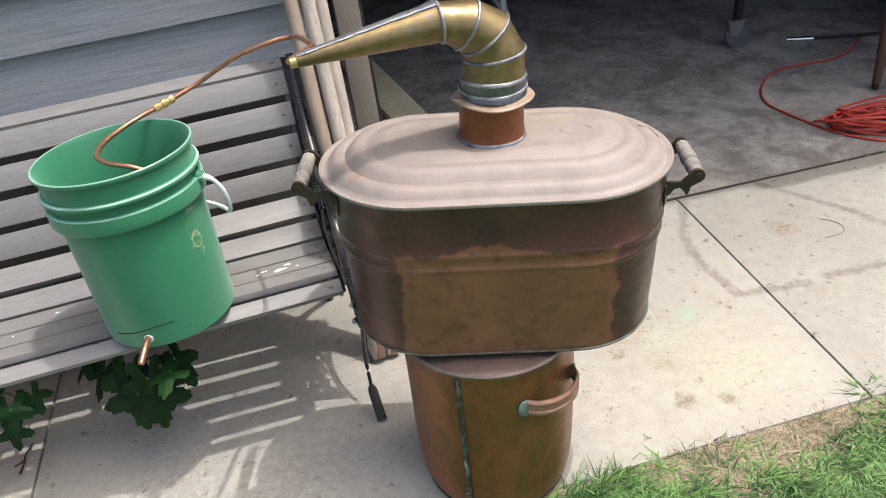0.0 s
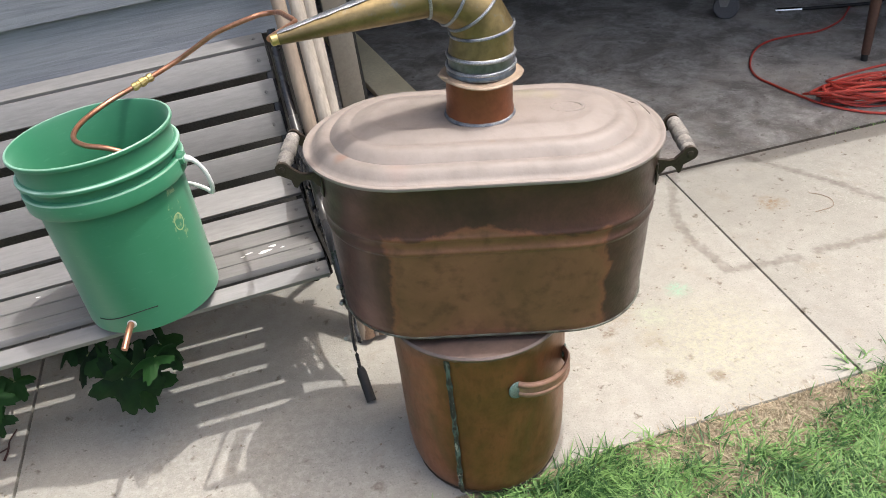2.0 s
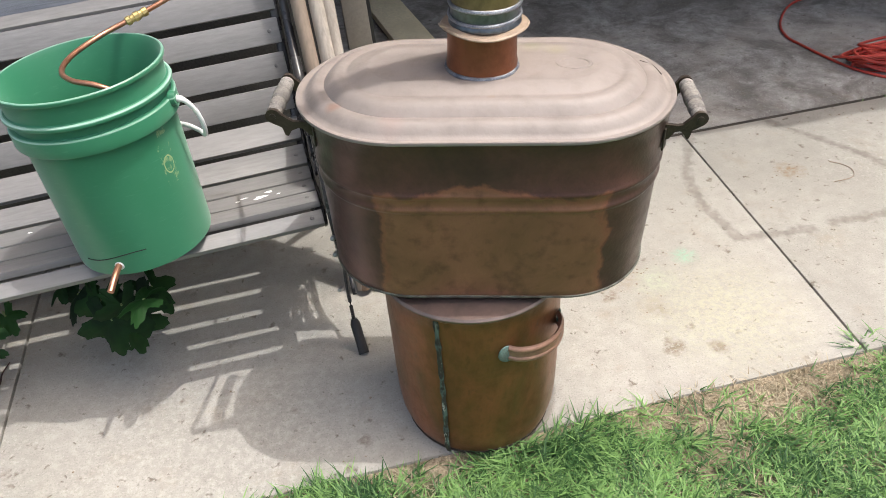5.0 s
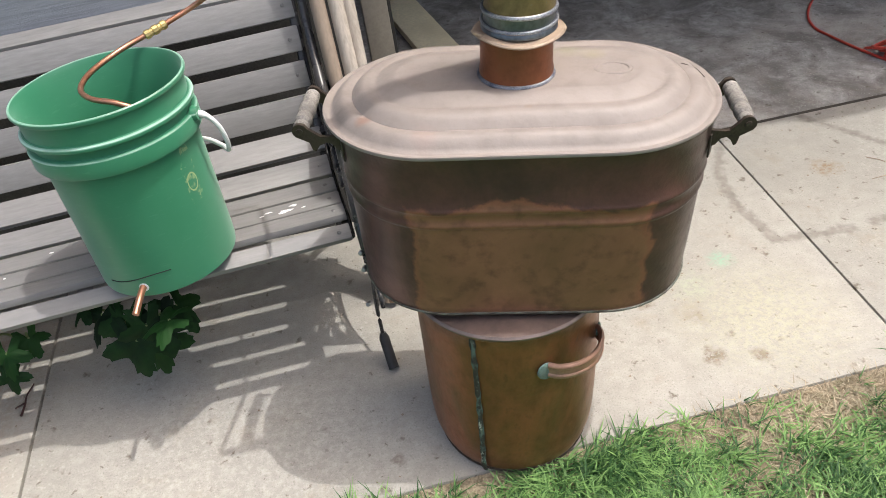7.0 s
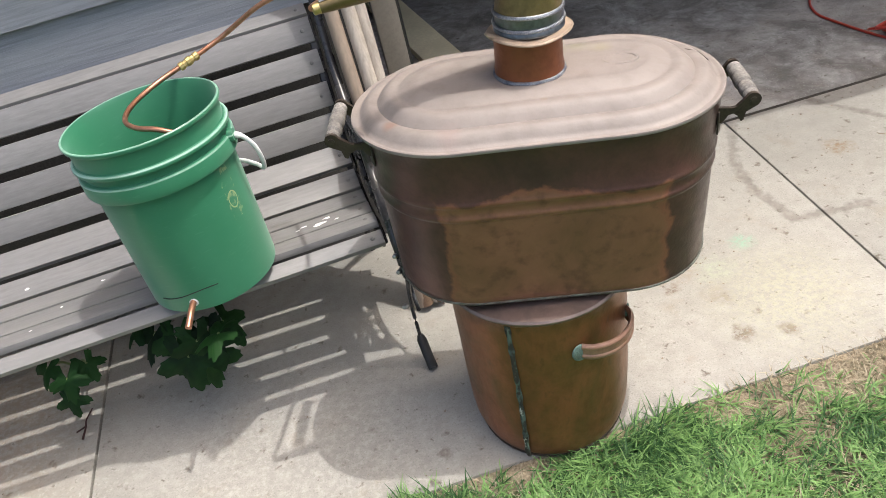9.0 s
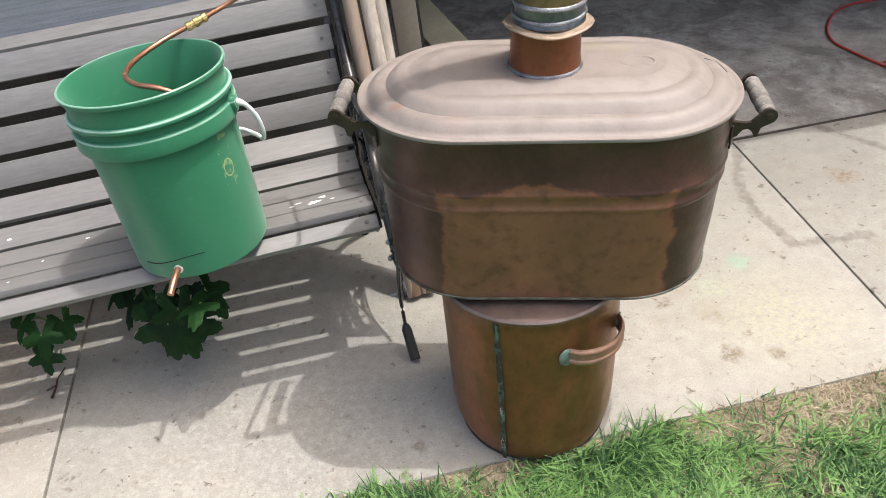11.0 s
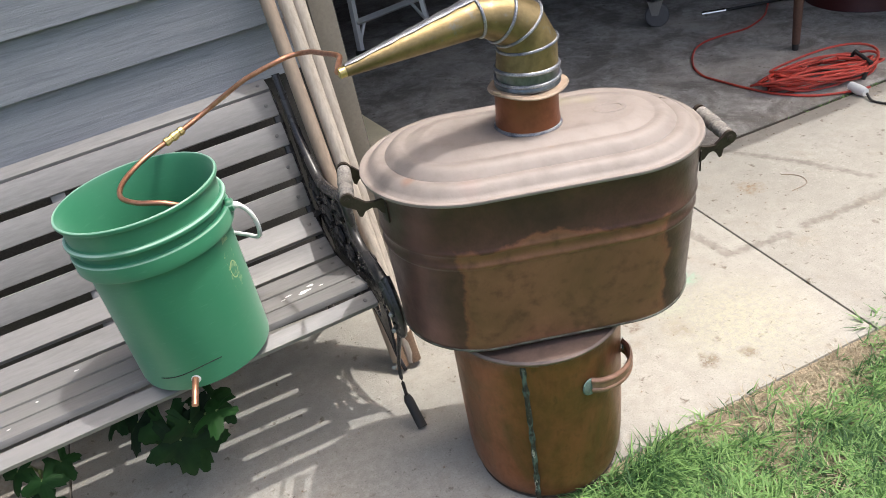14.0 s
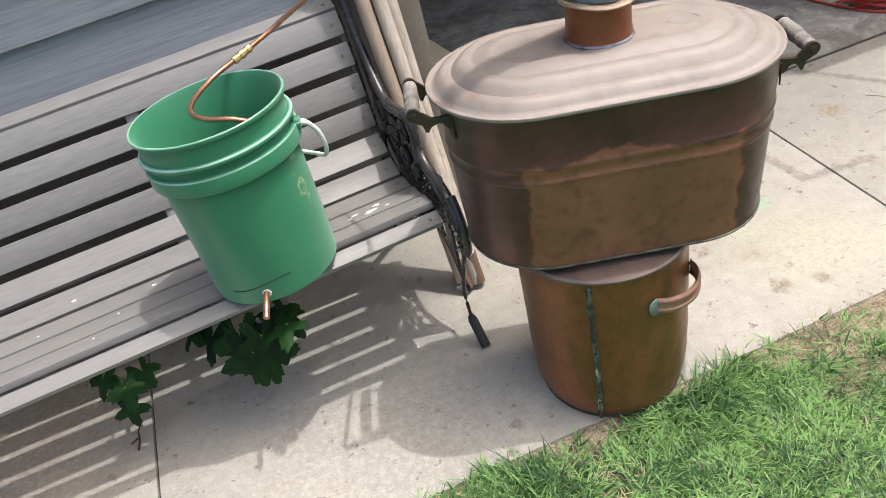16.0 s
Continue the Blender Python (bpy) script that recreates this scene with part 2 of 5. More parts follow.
def copper_mat(name, base, dark, patina, pat=0.35, rough=0.42, metal=0.85, patch=None, drip=1.0, scale=7.0, end=None, spots=(), relief=2.0):
    m, n, l, b = mat(name, rough, metal)
    v = coords(n, l, (1, 1, drip))
    broad, mid, fine = noise_tex(n, l, v, scale, 5, 0.65, 0.6), noise_tex(n, l, v, scale * 5, 5), noise_tex(n, l, coords(n, l), 160, 3)
    col = mix(n, l, ramp(n, l, broad, [(0.33, grey(0)), (0.68, grey(1))]), base, dark)
    col = mix(n, l, ramp(n, l, mid, [(0.45, grey(0)), (0.75, grey(0.45))]), col, [c * 0.6 for c in dark])
    col = mix(n, l, ramp(n, l, mid, [(0.22, grey(pat)), (0.40, grey(0))]), col, patina)
    ro = calc(n, l, "MULTIPLY_ADD", mid, 0.3, rough - 0.15, True)
    for c, q, soft, tint in spots:
        col = mix(n, l, calc(n, l, "MULTIPLY", spot_mask(n, l, coords(n, l), c, q, soft), calc(n, l, "MULTIPLY_ADD", mid, 1.0, 0.25, True)), col, tint)
    # colour blends into end towards +x, with a noisy border
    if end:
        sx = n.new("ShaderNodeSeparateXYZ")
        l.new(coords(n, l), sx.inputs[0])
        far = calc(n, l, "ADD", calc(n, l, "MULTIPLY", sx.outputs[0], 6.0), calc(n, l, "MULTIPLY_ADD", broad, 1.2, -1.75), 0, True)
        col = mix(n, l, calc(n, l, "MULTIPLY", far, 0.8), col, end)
    if patch:
        (x0, x1, z0, z1), colour, ragged = patch
        sep = n.new("ShaderNodeSeparateXYZ")
        l.new(coords(n, l), sep.inputs[0])
        w = calc(n, l, "MULTIPLY_ADD", noise_tex(n, l, coords(n, l), 22, 5), ragged, -ragged / 2)
        dx = calc(n, l, "SUBTRACT", calc(n, l, "ABSOLUTE", calc(n, l, "SUBTRACT", sep.outputs[0], (x0 + x1) / 2)), (x1 - x0) / 2)
        hump = calc(n, l, "MULTIPLY", calc(n, l, "COSINE", calc(n, l, "MULTIPLY", calc(n, l, "ADD", sep.outputs[0], 0.02), 15.0)), 0.022)
        dz = calc(n, l, "SUBTRACT", calc(n, l, "SUBTRACT", sep.outputs[2], z1), calc(n, l, "MAXIMUM", hump, 0.0))
        d = calc(n, l, "ADD", calc(n, l, "MAXIMUM", dx, dz), w)
        front = calc(n, l, "LESS_THAN", sep.outputs[1], 0.0)
        inside = calc(n, l, "MULTIPLY", calc(n, l, "DIVIDE", calc(n, l, "SUBTRACT", 0.004, d), 0.010, 0, True), front)
        rim = calc(n, l, "MULTIPLY", calc(n, l, "SUBTRACT", 1.0, calc(n, l, "DIVIDE", calc(n, l, "ABSOLUTE", d), 0.008), 0, True), front)
        pc = mix(n, l, ramp(n, l, broad, [(0.3, grey(0)), (0.7, grey(1))]), colour, (colour[0] * 0.60, colour[1] * 0.66, colour[2] * 0.62))
        pc = mix(n, l, ramp(n, l, mid, [(0.5, grey(0)), (0.8, grey(0.6))]), pc, [c * 0.5 for c in dark])
        col = mix(n, l, inside, col, pc)
        col = mix(n, l, calc(n, l, "MULTIPLY", rim, 0.5), col, (0.38, 0.15, 0.085))
    l.new(col, b.inputs["Base Color"])
    l.new(ro, b.inputs["Roughness"])
    bump(n, l, b, calc(n, l, "ADD", calc(n, l, "MULTIPLY", broad, relief), fine), 0.12, 0.004)
    return m


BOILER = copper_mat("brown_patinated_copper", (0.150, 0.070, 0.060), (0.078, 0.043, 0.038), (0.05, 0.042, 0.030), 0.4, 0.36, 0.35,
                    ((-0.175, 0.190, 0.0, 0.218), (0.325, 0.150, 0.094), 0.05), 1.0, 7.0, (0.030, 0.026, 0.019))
LID = copper_mat("dusty_pink_copper", (0.272, 0.236, 0.214), (0.258, 0.219, 0.197), (0.245, 0.215, 0.18), 0.25, 0.57, 0.02, None, 1.0, 5.0, None, [((-0.236, -0.101), 0.005, 0.010, (0.24, 0.145, 0.11)), ((0.012, -0.102), 0.004, 0.004, (0.25, 0.20, 0.165)), ((-0.14, -0.150), 0.004, 0.02, (0.27, 0.20, 0.18)), ((0.08, 0.07), 0.004, 0.03, (0.24, 0.22, 0.16)), ((0.12, 0.05), 0.004, 0.02, (0.26, 0.23, 0.16))], 0.3)
POT = copper_mat("aged_copper_pot", (0.335, 0.127, 0.062), (0.160, 0.096, 0.036), (0.085, 0.06, 0.03), 0.6, 0.40, 0.6, None, 0.6, 9.0)
POT_LID = copper_mat("dull_copper_lid", (0.29, 0.215, 0.185), (0.20, 0.15, 0.13), (0.16, 0.16, 0.14), 0.3, 0.42, 0.6)
BRIGHT = copper_mat("bright_copper", (0.56, 0.29, 0.19), (0.42, 0.20, 0.12), (0.30, 0.20, 0.13), 0.2, 0.36, 0.8, None, 1.0, 20)
ROSE = copper_mat("dull_rose_copper", (0.42, 0.25, 0.185), (0.32, 0.17, 0.115), (0.25, 0.22, 0.16), 0.25, 0.42, 0.5, None, 1.0, 25)
NECK = copper_mat("orange_copper_neck", (0.28, 0.108, 0.055), (0.19, 0.07, 0.035), (0.17, 0.11, 0.07), 0.35, 0.42, 0.7)
FLANGE = copper_mat("pale_copper_flange", (0.52, 0.42, 0.32), (0.36, 0.25, 0.18), (0.35, 0.3, 0.22), 0.3, 0.5, 0.4)
BRASSY = copper_mat("golden_flux_copper", (0.30, 0.225, 0.105), (0.15, 0.112, 0.055), (0.22, 0.235, 0.235), 0.7, 0.40, 0.72, None, 1.0, 11)
BRASS = simple("brass_fitting", (0.60, 0.47, 0.20), 0.15, 0.35, 0.85)
SOLDER = simple("grey_solder", (0.38, 0.39, 0.42), 0.5, 0.38, 0.8, 90, 0.4, (0.05, 0.065, 0.11))
COLLAR = simple("blue_grey_collar", (0.13, 0.155, 0.19), 0.35, 0.36, 0.85, 18, 0.15, (0.34, 0.30, 0.22))


def crust_mat():
    m, n, l, b = mat("crusted_green_seam", 0.75, 0.1)
    v = coords(n, l, (1, 1, 0.45))
    a, c, d = noise_tex(n, l, v, 70, 4, 0.6, 0.5), noise_tex(n, l, v, 190, 4, 0.7), noise_tex(n, l, v, 32, 3)
    col = mix(n, l, ramp(n, l, a, [(0.48, grey(0)), (0.60, grey(0.9))]), (0.035, 0.034, 0.024), (0.12, 0.175, 0.14))
    col = mix(n, l, calc(n, l, "MULTIPLY", ramp(n, l, c, [(0.52, grey(0)), (0.60, grey(1))]), ramp(n, l, d, [(0.48, grey(0)), (0.6, grey(1))])), col, (0.62, 0.64, 0.54))
    l.new(col, b.inputs["Base Color"])
    bump(n, l, b, calc(n, l, "ADD", a, c), 0.8, 0.004)
    return m


VERDIGRIS = crust_mat()
PATINA = simple("pale_green_patina", (0.15, 0.225, 0.195), 0.45, 0.7, 0, 90, 0.5, (0.09, 0.10, 0.075))
SEAM = simple("dark_green_seam", (0.075, 0.066, 0.052), 0.4, 0.5, 0.4, 120, 0.6, (0.22, 0.24, 0.20))


def bucket_mat():
    m, n, l, b = mat("green_plastic", 0.38)
    v = coords(n, l)
    sep = n.new("ShaderNodeSeparateXYZ")
    l.new(v, sep.inputs[0])
    broad, fine = noise_tex(n, l, v, 6, 4), noise_tex(n, l, coords(n, l, (1, 1, 6)), 40, 5)
    col = mix(n, l, ramp(n, l, broad, [(0.3, grey(0)), (0.7, grey(1))]), (0.035, 0.203, 0.105), (0.049, 0.231, 0.127))
    col = mix(n, l, ramp(n, l, fine, [(0.6, grey(0)), (0.8, grey(0.25))]), col, (0.18, 0.42, 0.28))
    # scuffed yellowish remains of a sticker on one side
    ang = calc(n, l, "ARCTAN2", sep.outputs[1], sep.outputs[0])
    da = calc(n, l, "ABSOLUTE", calc(n, l, "SUBTRACT", ang, -0.66))
    dz = calc(n, l, "ABSOLUTE", calc(n, l, "SUBTRACT", sep.outputs[2], 0.205))
    inside = calc(n, l, "MULTIPLY", calc(n, l, "LESS_THAN", da, 0.12), calc(n, l, "LESS_THAN", dz, 0.055))
    worn = calc(n, l, "MULTIPLY", inside, ramp(n, l, noise_tex(n, l, v, 70, 4), [(0.53, grey(0)), (0.64, grey(0.55))]))
    rr = calc(n, l, "SQRT", calc(n, l, "ADD", calc(n, l, "POWER", calc(n, l, "MULTIPLY", da, 0.20), 2.0), calc(n, l, "POWER", calc(n, l, "ABSOLUTE", calc(n, l, "SUBTRACT", sep.outputs[2], 0.190)), 2.0)))
    loop = calc(n, l, "LESS_THAN", calc(n, l, "ABSOLUTE", calc(n, l, "SUBTRACT", rr, 0.017)), 0.0016)
    worn = calc(n, l, "MAXIMUM", worn, calc(n, l, "MULTIPLY", loop, 0.8))
    col = mix(n, l, worn, col, (0.42, 0.50, 0.24))
    # highlights on the stacking rings' outer edges, painted in as pale bands
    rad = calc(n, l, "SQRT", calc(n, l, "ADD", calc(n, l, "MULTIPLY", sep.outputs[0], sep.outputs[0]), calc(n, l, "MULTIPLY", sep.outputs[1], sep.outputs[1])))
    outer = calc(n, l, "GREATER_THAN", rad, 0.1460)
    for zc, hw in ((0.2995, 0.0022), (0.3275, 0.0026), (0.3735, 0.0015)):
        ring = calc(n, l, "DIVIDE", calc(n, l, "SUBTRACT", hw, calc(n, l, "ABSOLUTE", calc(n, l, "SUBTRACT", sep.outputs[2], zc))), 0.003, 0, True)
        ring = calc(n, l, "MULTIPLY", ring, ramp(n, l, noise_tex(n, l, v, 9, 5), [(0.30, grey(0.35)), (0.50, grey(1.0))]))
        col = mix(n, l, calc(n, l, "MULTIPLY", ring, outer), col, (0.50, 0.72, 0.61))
    l.new(col, b.inputs["Base Color"])
    l.new(calc(n, l, "MULTIPLY_ADD", broad, 0.22, 0.26), b.inputs["Roughness"])
    b.inputs["Diffuse Roughness"].default_value = 0.8
    b.inputs["Sheen Weight"].default_value, b.inputs["Sheen Roughness"].default_value = 0.18, 0.4
    bump(n, l, b, fine, 0.05, 0.002)
    return m


GREEN = bucket_mat()
WHITE_PLASTIC = simple("white_plastic", (0.78, 0.80, 0.80), 0.05, 0.4)
SHADE_SHEET = simple("dark_shade_sheet", (0.085, 0.08, 0.075), 0.3, 0.9)
BLACK_INK = simple("black_marker", (0.01, 0.015, 0.012), 0.1, 0.6)


def leaf_mat(name, lo, hi, trans=0.3):
    m, n, l, b = mat(name, 0.6)
    g = n.new("ShaderNodeNewGeometry")
    v, clump = noise_tex(n, l, g.outputs["Position"], 55, 3), noise_tex(n, l, g.outputs["Position"], 7, 4)
    f = calc(n, l, "ADD", calc(n, l, "MULTIPLY", g.outputs["Random Per Island"], 0.7), calc(n, l, "ADD", calc(n, l, "MULTIPLY", v, 0.2), calc(n, l, "MULTIPLY_ADD", clump, 1.5, -0.70)))
    col = ramp(n, l, f, [(0.25, lo), (0.72, hi)])
    l.new(col, b.inputs["Base Color"])
    t = n.new("ShaderNodeBsdfTranslucent")
    l.new(col, t.inputs[0])
    s = n.new("ShaderNodeMixShader")
    s.inputs[0].default_value = trans
    l.new(b.outputs[0], s.inputs[1])
    l.new(t.outputs[0], s.inputs[2])
    l.new(s.outputs[0], n["Material Output"].inputs[0])
    return m


GRASS = leaf_mat("grass_blades", (0.030, 0.094, 0.024), (0.226, 0.400, 0.125))
STRAW = leaf_mat("dry_grass", (0.22, 0.175, 0.11), (0.44, 0.38, 0.27), 0.2)
# leaf greens lowered to carry the deep shade under the bench
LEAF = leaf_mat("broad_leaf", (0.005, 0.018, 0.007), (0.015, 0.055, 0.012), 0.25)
LEAF.node_tree.nodes["Principled BSDF"].inputs["Specular IOR Level"].default_value = 0.2
STEM = simple("plant_stem", (0.12, 0.17, 0.05), 0.2, 0.6)
CORD = simple("orange_red_cord", (0.52, 0.062, 0.042), 0.25, 0.45)
BLACK_RUBBER = simple("black_rubber", (0.02, 0.02, 0.02), 0.2, 0.6)
GREY_RUBBER = simple("grey_rubber", (0.13, 0.13, 0.14), 0.2, 0.6)
CHROME = simple("chrome", (0.8, 0.8, 0.8), 0.05, 0.18, 1.0)
ALU = simple("white_ladder", (0.66, 0.68, 0.70), 0.08, 0.4, 0.3)
REDWOOD = simple("brown_table_leg", (0.11, 0.055, 0.038), 0.2, 0.5, 0, 20, 0.2)
DRUM = simple("dark_red_drum", (0.07, 0.012, 0.012), 0.2, 0.5)


# ---- mesh helpers ----
def finish(name, bm, material, sharp=35.0):
    bmesh.ops.recalc_face_normals(bm, faces=bm.faces)
    for f in bm.faces:
        f.smooth = True
    for e in bm.edges:
        if len(e.link_faces) == 2 and e.calc_face_angle(0.0) > radians(sharp):
            e.smooth = False
    me = bpy.data.meshes.new(name)
    bm.to_mesh(me)
    bm.free()
    me.materials.append(material)
    return me


def part(name, bm, material, parent, label="", sharp=35.0):
    ob = new(name, finish(name, bm, material, sharp))
    ob.parent = parent
    return tagged(ob, label)


def solid(name, bm, material, m=None, label="", category="", group="", kind=""):
    """A thing of one mesh."""
    ob = new(name, finish(name, bm, material))
    if m:
        ob.matrix_basis = m
    return tagged(ob, label, category, group, kind)


def thing(name, m, label, category, group="", kind=""):
    ob = new(name)
    ob.empty_display_size = 0.1
    ob.matrix_basis = m
    return tagged(ob, label, category, group, kind)


def box(size, centre=(0, 0, 0), bevel=0.0, m=None):
    bm = bmesh.new()
    bmesh.ops.create_cube(bm, size=1.0)
    bmesh.ops.scale(bm, vec=size, verts=bm.verts)
    if bevel:
        bmesh.ops.bevel(bm, geom=bm.edges[:], offset=bevel, segments=2, affect="EDGES", profile=0.6)
    bmesh.ops.translate(bm, vec=centre, verts=bm.verts)
    if m:
        bmesh.ops.transform(bm, matrix=m, verts=bm.verts)
    return bm


def add(bm, other):
    """Joins another bmesh into bm."""
    me = bpy.data.meshes.new("joined")
    other.to_mesh(me)
    other.free()
    bm.from_mesh(me)
    bpy.data.meshes.remove(me)
    return bm


def skin(rings, closed=True, caps=(False, False), loop=False):
    """Quads between rings of points, each ring a list of equal length."""
    bm = bmesh.new()
    vs = [[bm.verts.new(p) for p in r] for r in rings]
    n = len(rings[0])
    pairs = list(zip(vs, vs[1:])) + ([(vs[-1], vs[0])] if loop else [])
    for a, b in pairs:
        for i in range(n if closed else n - 1):
            j = (i + 1) % n
            bm.faces.new((a[i], a[j], b[j], b[i]))
    if caps[0]:
        bm.faces.new(vs[0][::-1])
    if caps[1]:
        bm.faces.new(vs[-1])
    return bm


def lathe(profile, n=48, caps=(False, False)):
    return skin([[(r * math.cos(2 * math.pi * i / n), r * math.sin(2 * math.pi * i / n), z) for i in range(n)] for r, z in profile], True, caps)


def stadium(L, W, z, n=16, dent=0.0):
    pts, h = [], (L - W) / 2
    for side in (1, -1):
        for i in range(n + 1):
            a = -math.pi / 2 + math.pi * i / n
            x, y = side * (h + W / 2 * math.cos(a)), side * W / 2 * math.sin(a)
            k = dent * noise.noise(Vector((x * 6, y * 6, z * 9)))
            pts.append((x * (1 + k), y * (1 + k), z + 0.3 * dent * noise.noise(Vector((x * 5, y * 5, 3.0)))))
        # straight run, cut so that dents can show
        for i in range(1, 6):
            pts.append((side * h * (1 - i / 3), side * W / 2, z))
    return pts


def smooth_line(pts, steps=8):
    """Catmull-Rom through the points."""
    p = [Vector(q) for q in pts]
    p = [p[0] * 2 - p[1]] + p + [p[-1] * 2 - p[-2]]
    out = []
    for a, b, c, d in zip(p, p[1:], p[2:], p[3:]):
        for i in range(steps):
            t = i / steps
            out.append(0.5 * ((2 * b) + (c - a) * t + (2 * a - 5 * b + 4 * c - d) * t * t + (3 * b - a - 3 * c + d) * t ** 3))
    return out + [p[-2]]


def sweep(line, radius, n=10, caps=True, flat=1.0, up=(0, 0, 1)):
    """A tube along a line; radius a number or a function of 0..1. flat squeezes it along up."""
    line = [Vector(p) for p in line]
    rings = []
    ref = Vector(up)
    for i, p in enumerate(line):
        t = (line[min(i + 1, len(line) - 1)] - line[max(i - 1, 0)]).normalized()
        side = t.cross(ref)
        if side.length < 0.05:
            side = t.cross(Vector((0, 1, 0)) if abs(ref.y) < 0.9 else Vector((1, 0, 0)))
        side.normalize()
        nrm = side.cross(t)
        r = radius(i / (len(line) - 1)) if callable(radius) else radius
        rings.append([p + side * r * math.cos(2 * math.pi * k / n) + nrm * r * flat * math.sin(2 * math.pi * k / n) for k in range(n)])
    return skin(rings, True, (caps, caps))


def ring_torus(R, r, m=None, n=40, k=8):
    rings = [[((R + r * math.cos(2 * math.pi * j / k)) * math.cos(2 * math.pi * i / n), (R + r * math.cos(2 * math.pi * j / k)) * math.sin(2 * math.pi * i / n),
               r * math.sin(2 * math.pi * j / k)) for j in range(k)] for i in range(n)]
    bm = skin(rings, True, (False, False), True)
    if m:
        bmesh.ops.transform(bm, matrix=m, verts=bm.verts)
    return bm


# ---- ground, paving, house ----
WALL_Y, SLAB_EDGE, SILL_Y = 1.928, 0.99, 2.01
JOINTS = ((-6.29, -6.29), (-4.39, -4.36), (-2.475, -2.445), (-0.565, -0.538), (1.366, 1.432), (3.28, 3.31), (5.19, 5.22), (7.12, 7.12))

def ground_z(x, y):
    return -0.010 + 0.014 * noise.noise(Vector((x * 1.7, y * 1.7, 0))) * max(0.0, min(1.0, (1.0 - y) / 0.2)) + 0.006 * max(0.0, min(1.0, (y - 0.88) / 0.12))


# one sheet of earth to the horizon, finely cut near the walk
bm = bmesh.new()
xs = [-400, -60, -12, -4] + [-2 + 0.1 * i for i in range(61)] + [8, 20, 70, 400]
ys = [-400, -60, -12, -4] + [-1.5 + 0.1 * i for i in range(25)] + [0.987, 1.008, 1.10, 8, 20, 70, 400]
gv = [[bm.verts.new((x, y, ground_z(x, y) if y < 1.0 else -0.055)) for x in xs] for y in ys]
for a, b in zip(gv, gv[1:]):
    for i in range(len(xs) - 1):
        bm.faces.new((a[i], a[i + 1], b[i + 1], b[i]))
solid("ground", bm, TURF, None, "brown earth of the lawn with dry litter", "ground", "", "structure")

pavement = thing("pavement", pose(0, 0, 0), "pale worn concrete walk of slabs with narrow joints", "pavement", "", "structure")
for (a0, a1), (b0, b1) in zip(JOINTS, JOINTS[1:]):
    y0, y1, g, c = SLAB_EDGE, SILL_Y - 0.016, 0.00275, 0.003
    rings = [[(a0 + g + e, y0 + e, z), (b0 - g - e, y0 + e, z), (b1 - g - e, y1 - e, z), (a1 + g + e, y1 - e, z)] for e, z in ((0, -0.10), (0, -c), (0.3 * c, -0.3 * c), (c, 0.0))]
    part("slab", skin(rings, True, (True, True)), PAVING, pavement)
X0, X1 = JOINTS[0][0], JOINTS[-1][0]
part("joint_dirt", box((X1 - X0, SILL_Y - SLAB_EDGE - 0.05, 0.06), ((X0 + X1) / 2, (SILL_Y + SLAB_EDGE) / 2 - 0.01, -0.042), 0.0), JOINT, pavement)
part("threshold_dirt", box((X1 - X0, 0.018, 0.05), ((X0 + X1) / 2, SILL_Y - 0.0085, -0.028)), JOINT, pavement, "dark dirt in the gap at the threshold")

GX0, GX1, GY1, CEIL = 0.30, 4.6, 7.2, 2.6
solid("garage_floor", box((GX1 - GX0, GY1 - SILL_Y, 0.12), ((GX0 + GX1) / 2, (GY1 + SILL_Y) / 2, -0.058), 0.006), GARAGE_FLOOR, None,
      "grey stained concrete slab of the garage floor", "floor", "", "structure")
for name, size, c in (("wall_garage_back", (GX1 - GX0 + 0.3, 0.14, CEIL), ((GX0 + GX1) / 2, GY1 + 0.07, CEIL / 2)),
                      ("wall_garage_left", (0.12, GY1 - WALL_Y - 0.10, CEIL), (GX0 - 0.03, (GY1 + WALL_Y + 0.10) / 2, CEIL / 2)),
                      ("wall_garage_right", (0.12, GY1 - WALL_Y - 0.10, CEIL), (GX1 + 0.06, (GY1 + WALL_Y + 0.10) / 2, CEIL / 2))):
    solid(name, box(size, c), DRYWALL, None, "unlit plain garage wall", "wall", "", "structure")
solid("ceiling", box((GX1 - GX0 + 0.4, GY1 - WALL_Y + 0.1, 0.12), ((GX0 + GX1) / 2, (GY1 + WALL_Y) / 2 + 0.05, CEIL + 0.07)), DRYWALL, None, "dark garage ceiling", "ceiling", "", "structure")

# house wall with lapped boards
# head and right side of the opening are unseen, set to dim the garage
OPEN_L, OPEN_R, HEAD = 0.41, 3.15, 2.05
house = thing("house_wall", pose(0, WALL_Y, 0, 0, -2.4, 0), "house wall of grey-blue lapped wood-grain siding", "wall", "", "structure")
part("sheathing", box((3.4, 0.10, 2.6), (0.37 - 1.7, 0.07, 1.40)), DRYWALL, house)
# dark sheet low on the wall, put in for the shade behind the slats
part("shade_sheet", box((3.4, 0.06, 0.78), (0.37 - 1.7, 0.035, 0.35)), SHADE_SHEET, house, "dark sheet in place of the shade behind the slats")
LAP = 0.1305
for i in range(4, 18):
    z = 0.203 + i * LAP
    rings = []
    for k in range(25):
        x = -3.0 + 3.372 * k / 24
        wob = 0.0012 * noise.noise(Vector((x * 2, i * 3.1, 0)))
        rings.append([(x, -0.016 + wob, z), (x, 0.003, z), (x, 0.018, z + LAP + 0.02), (x, 0.012, z + LAP + 0.02)])
    part("siding_board", skin(rings, True, (True, True)), SIDING, house)
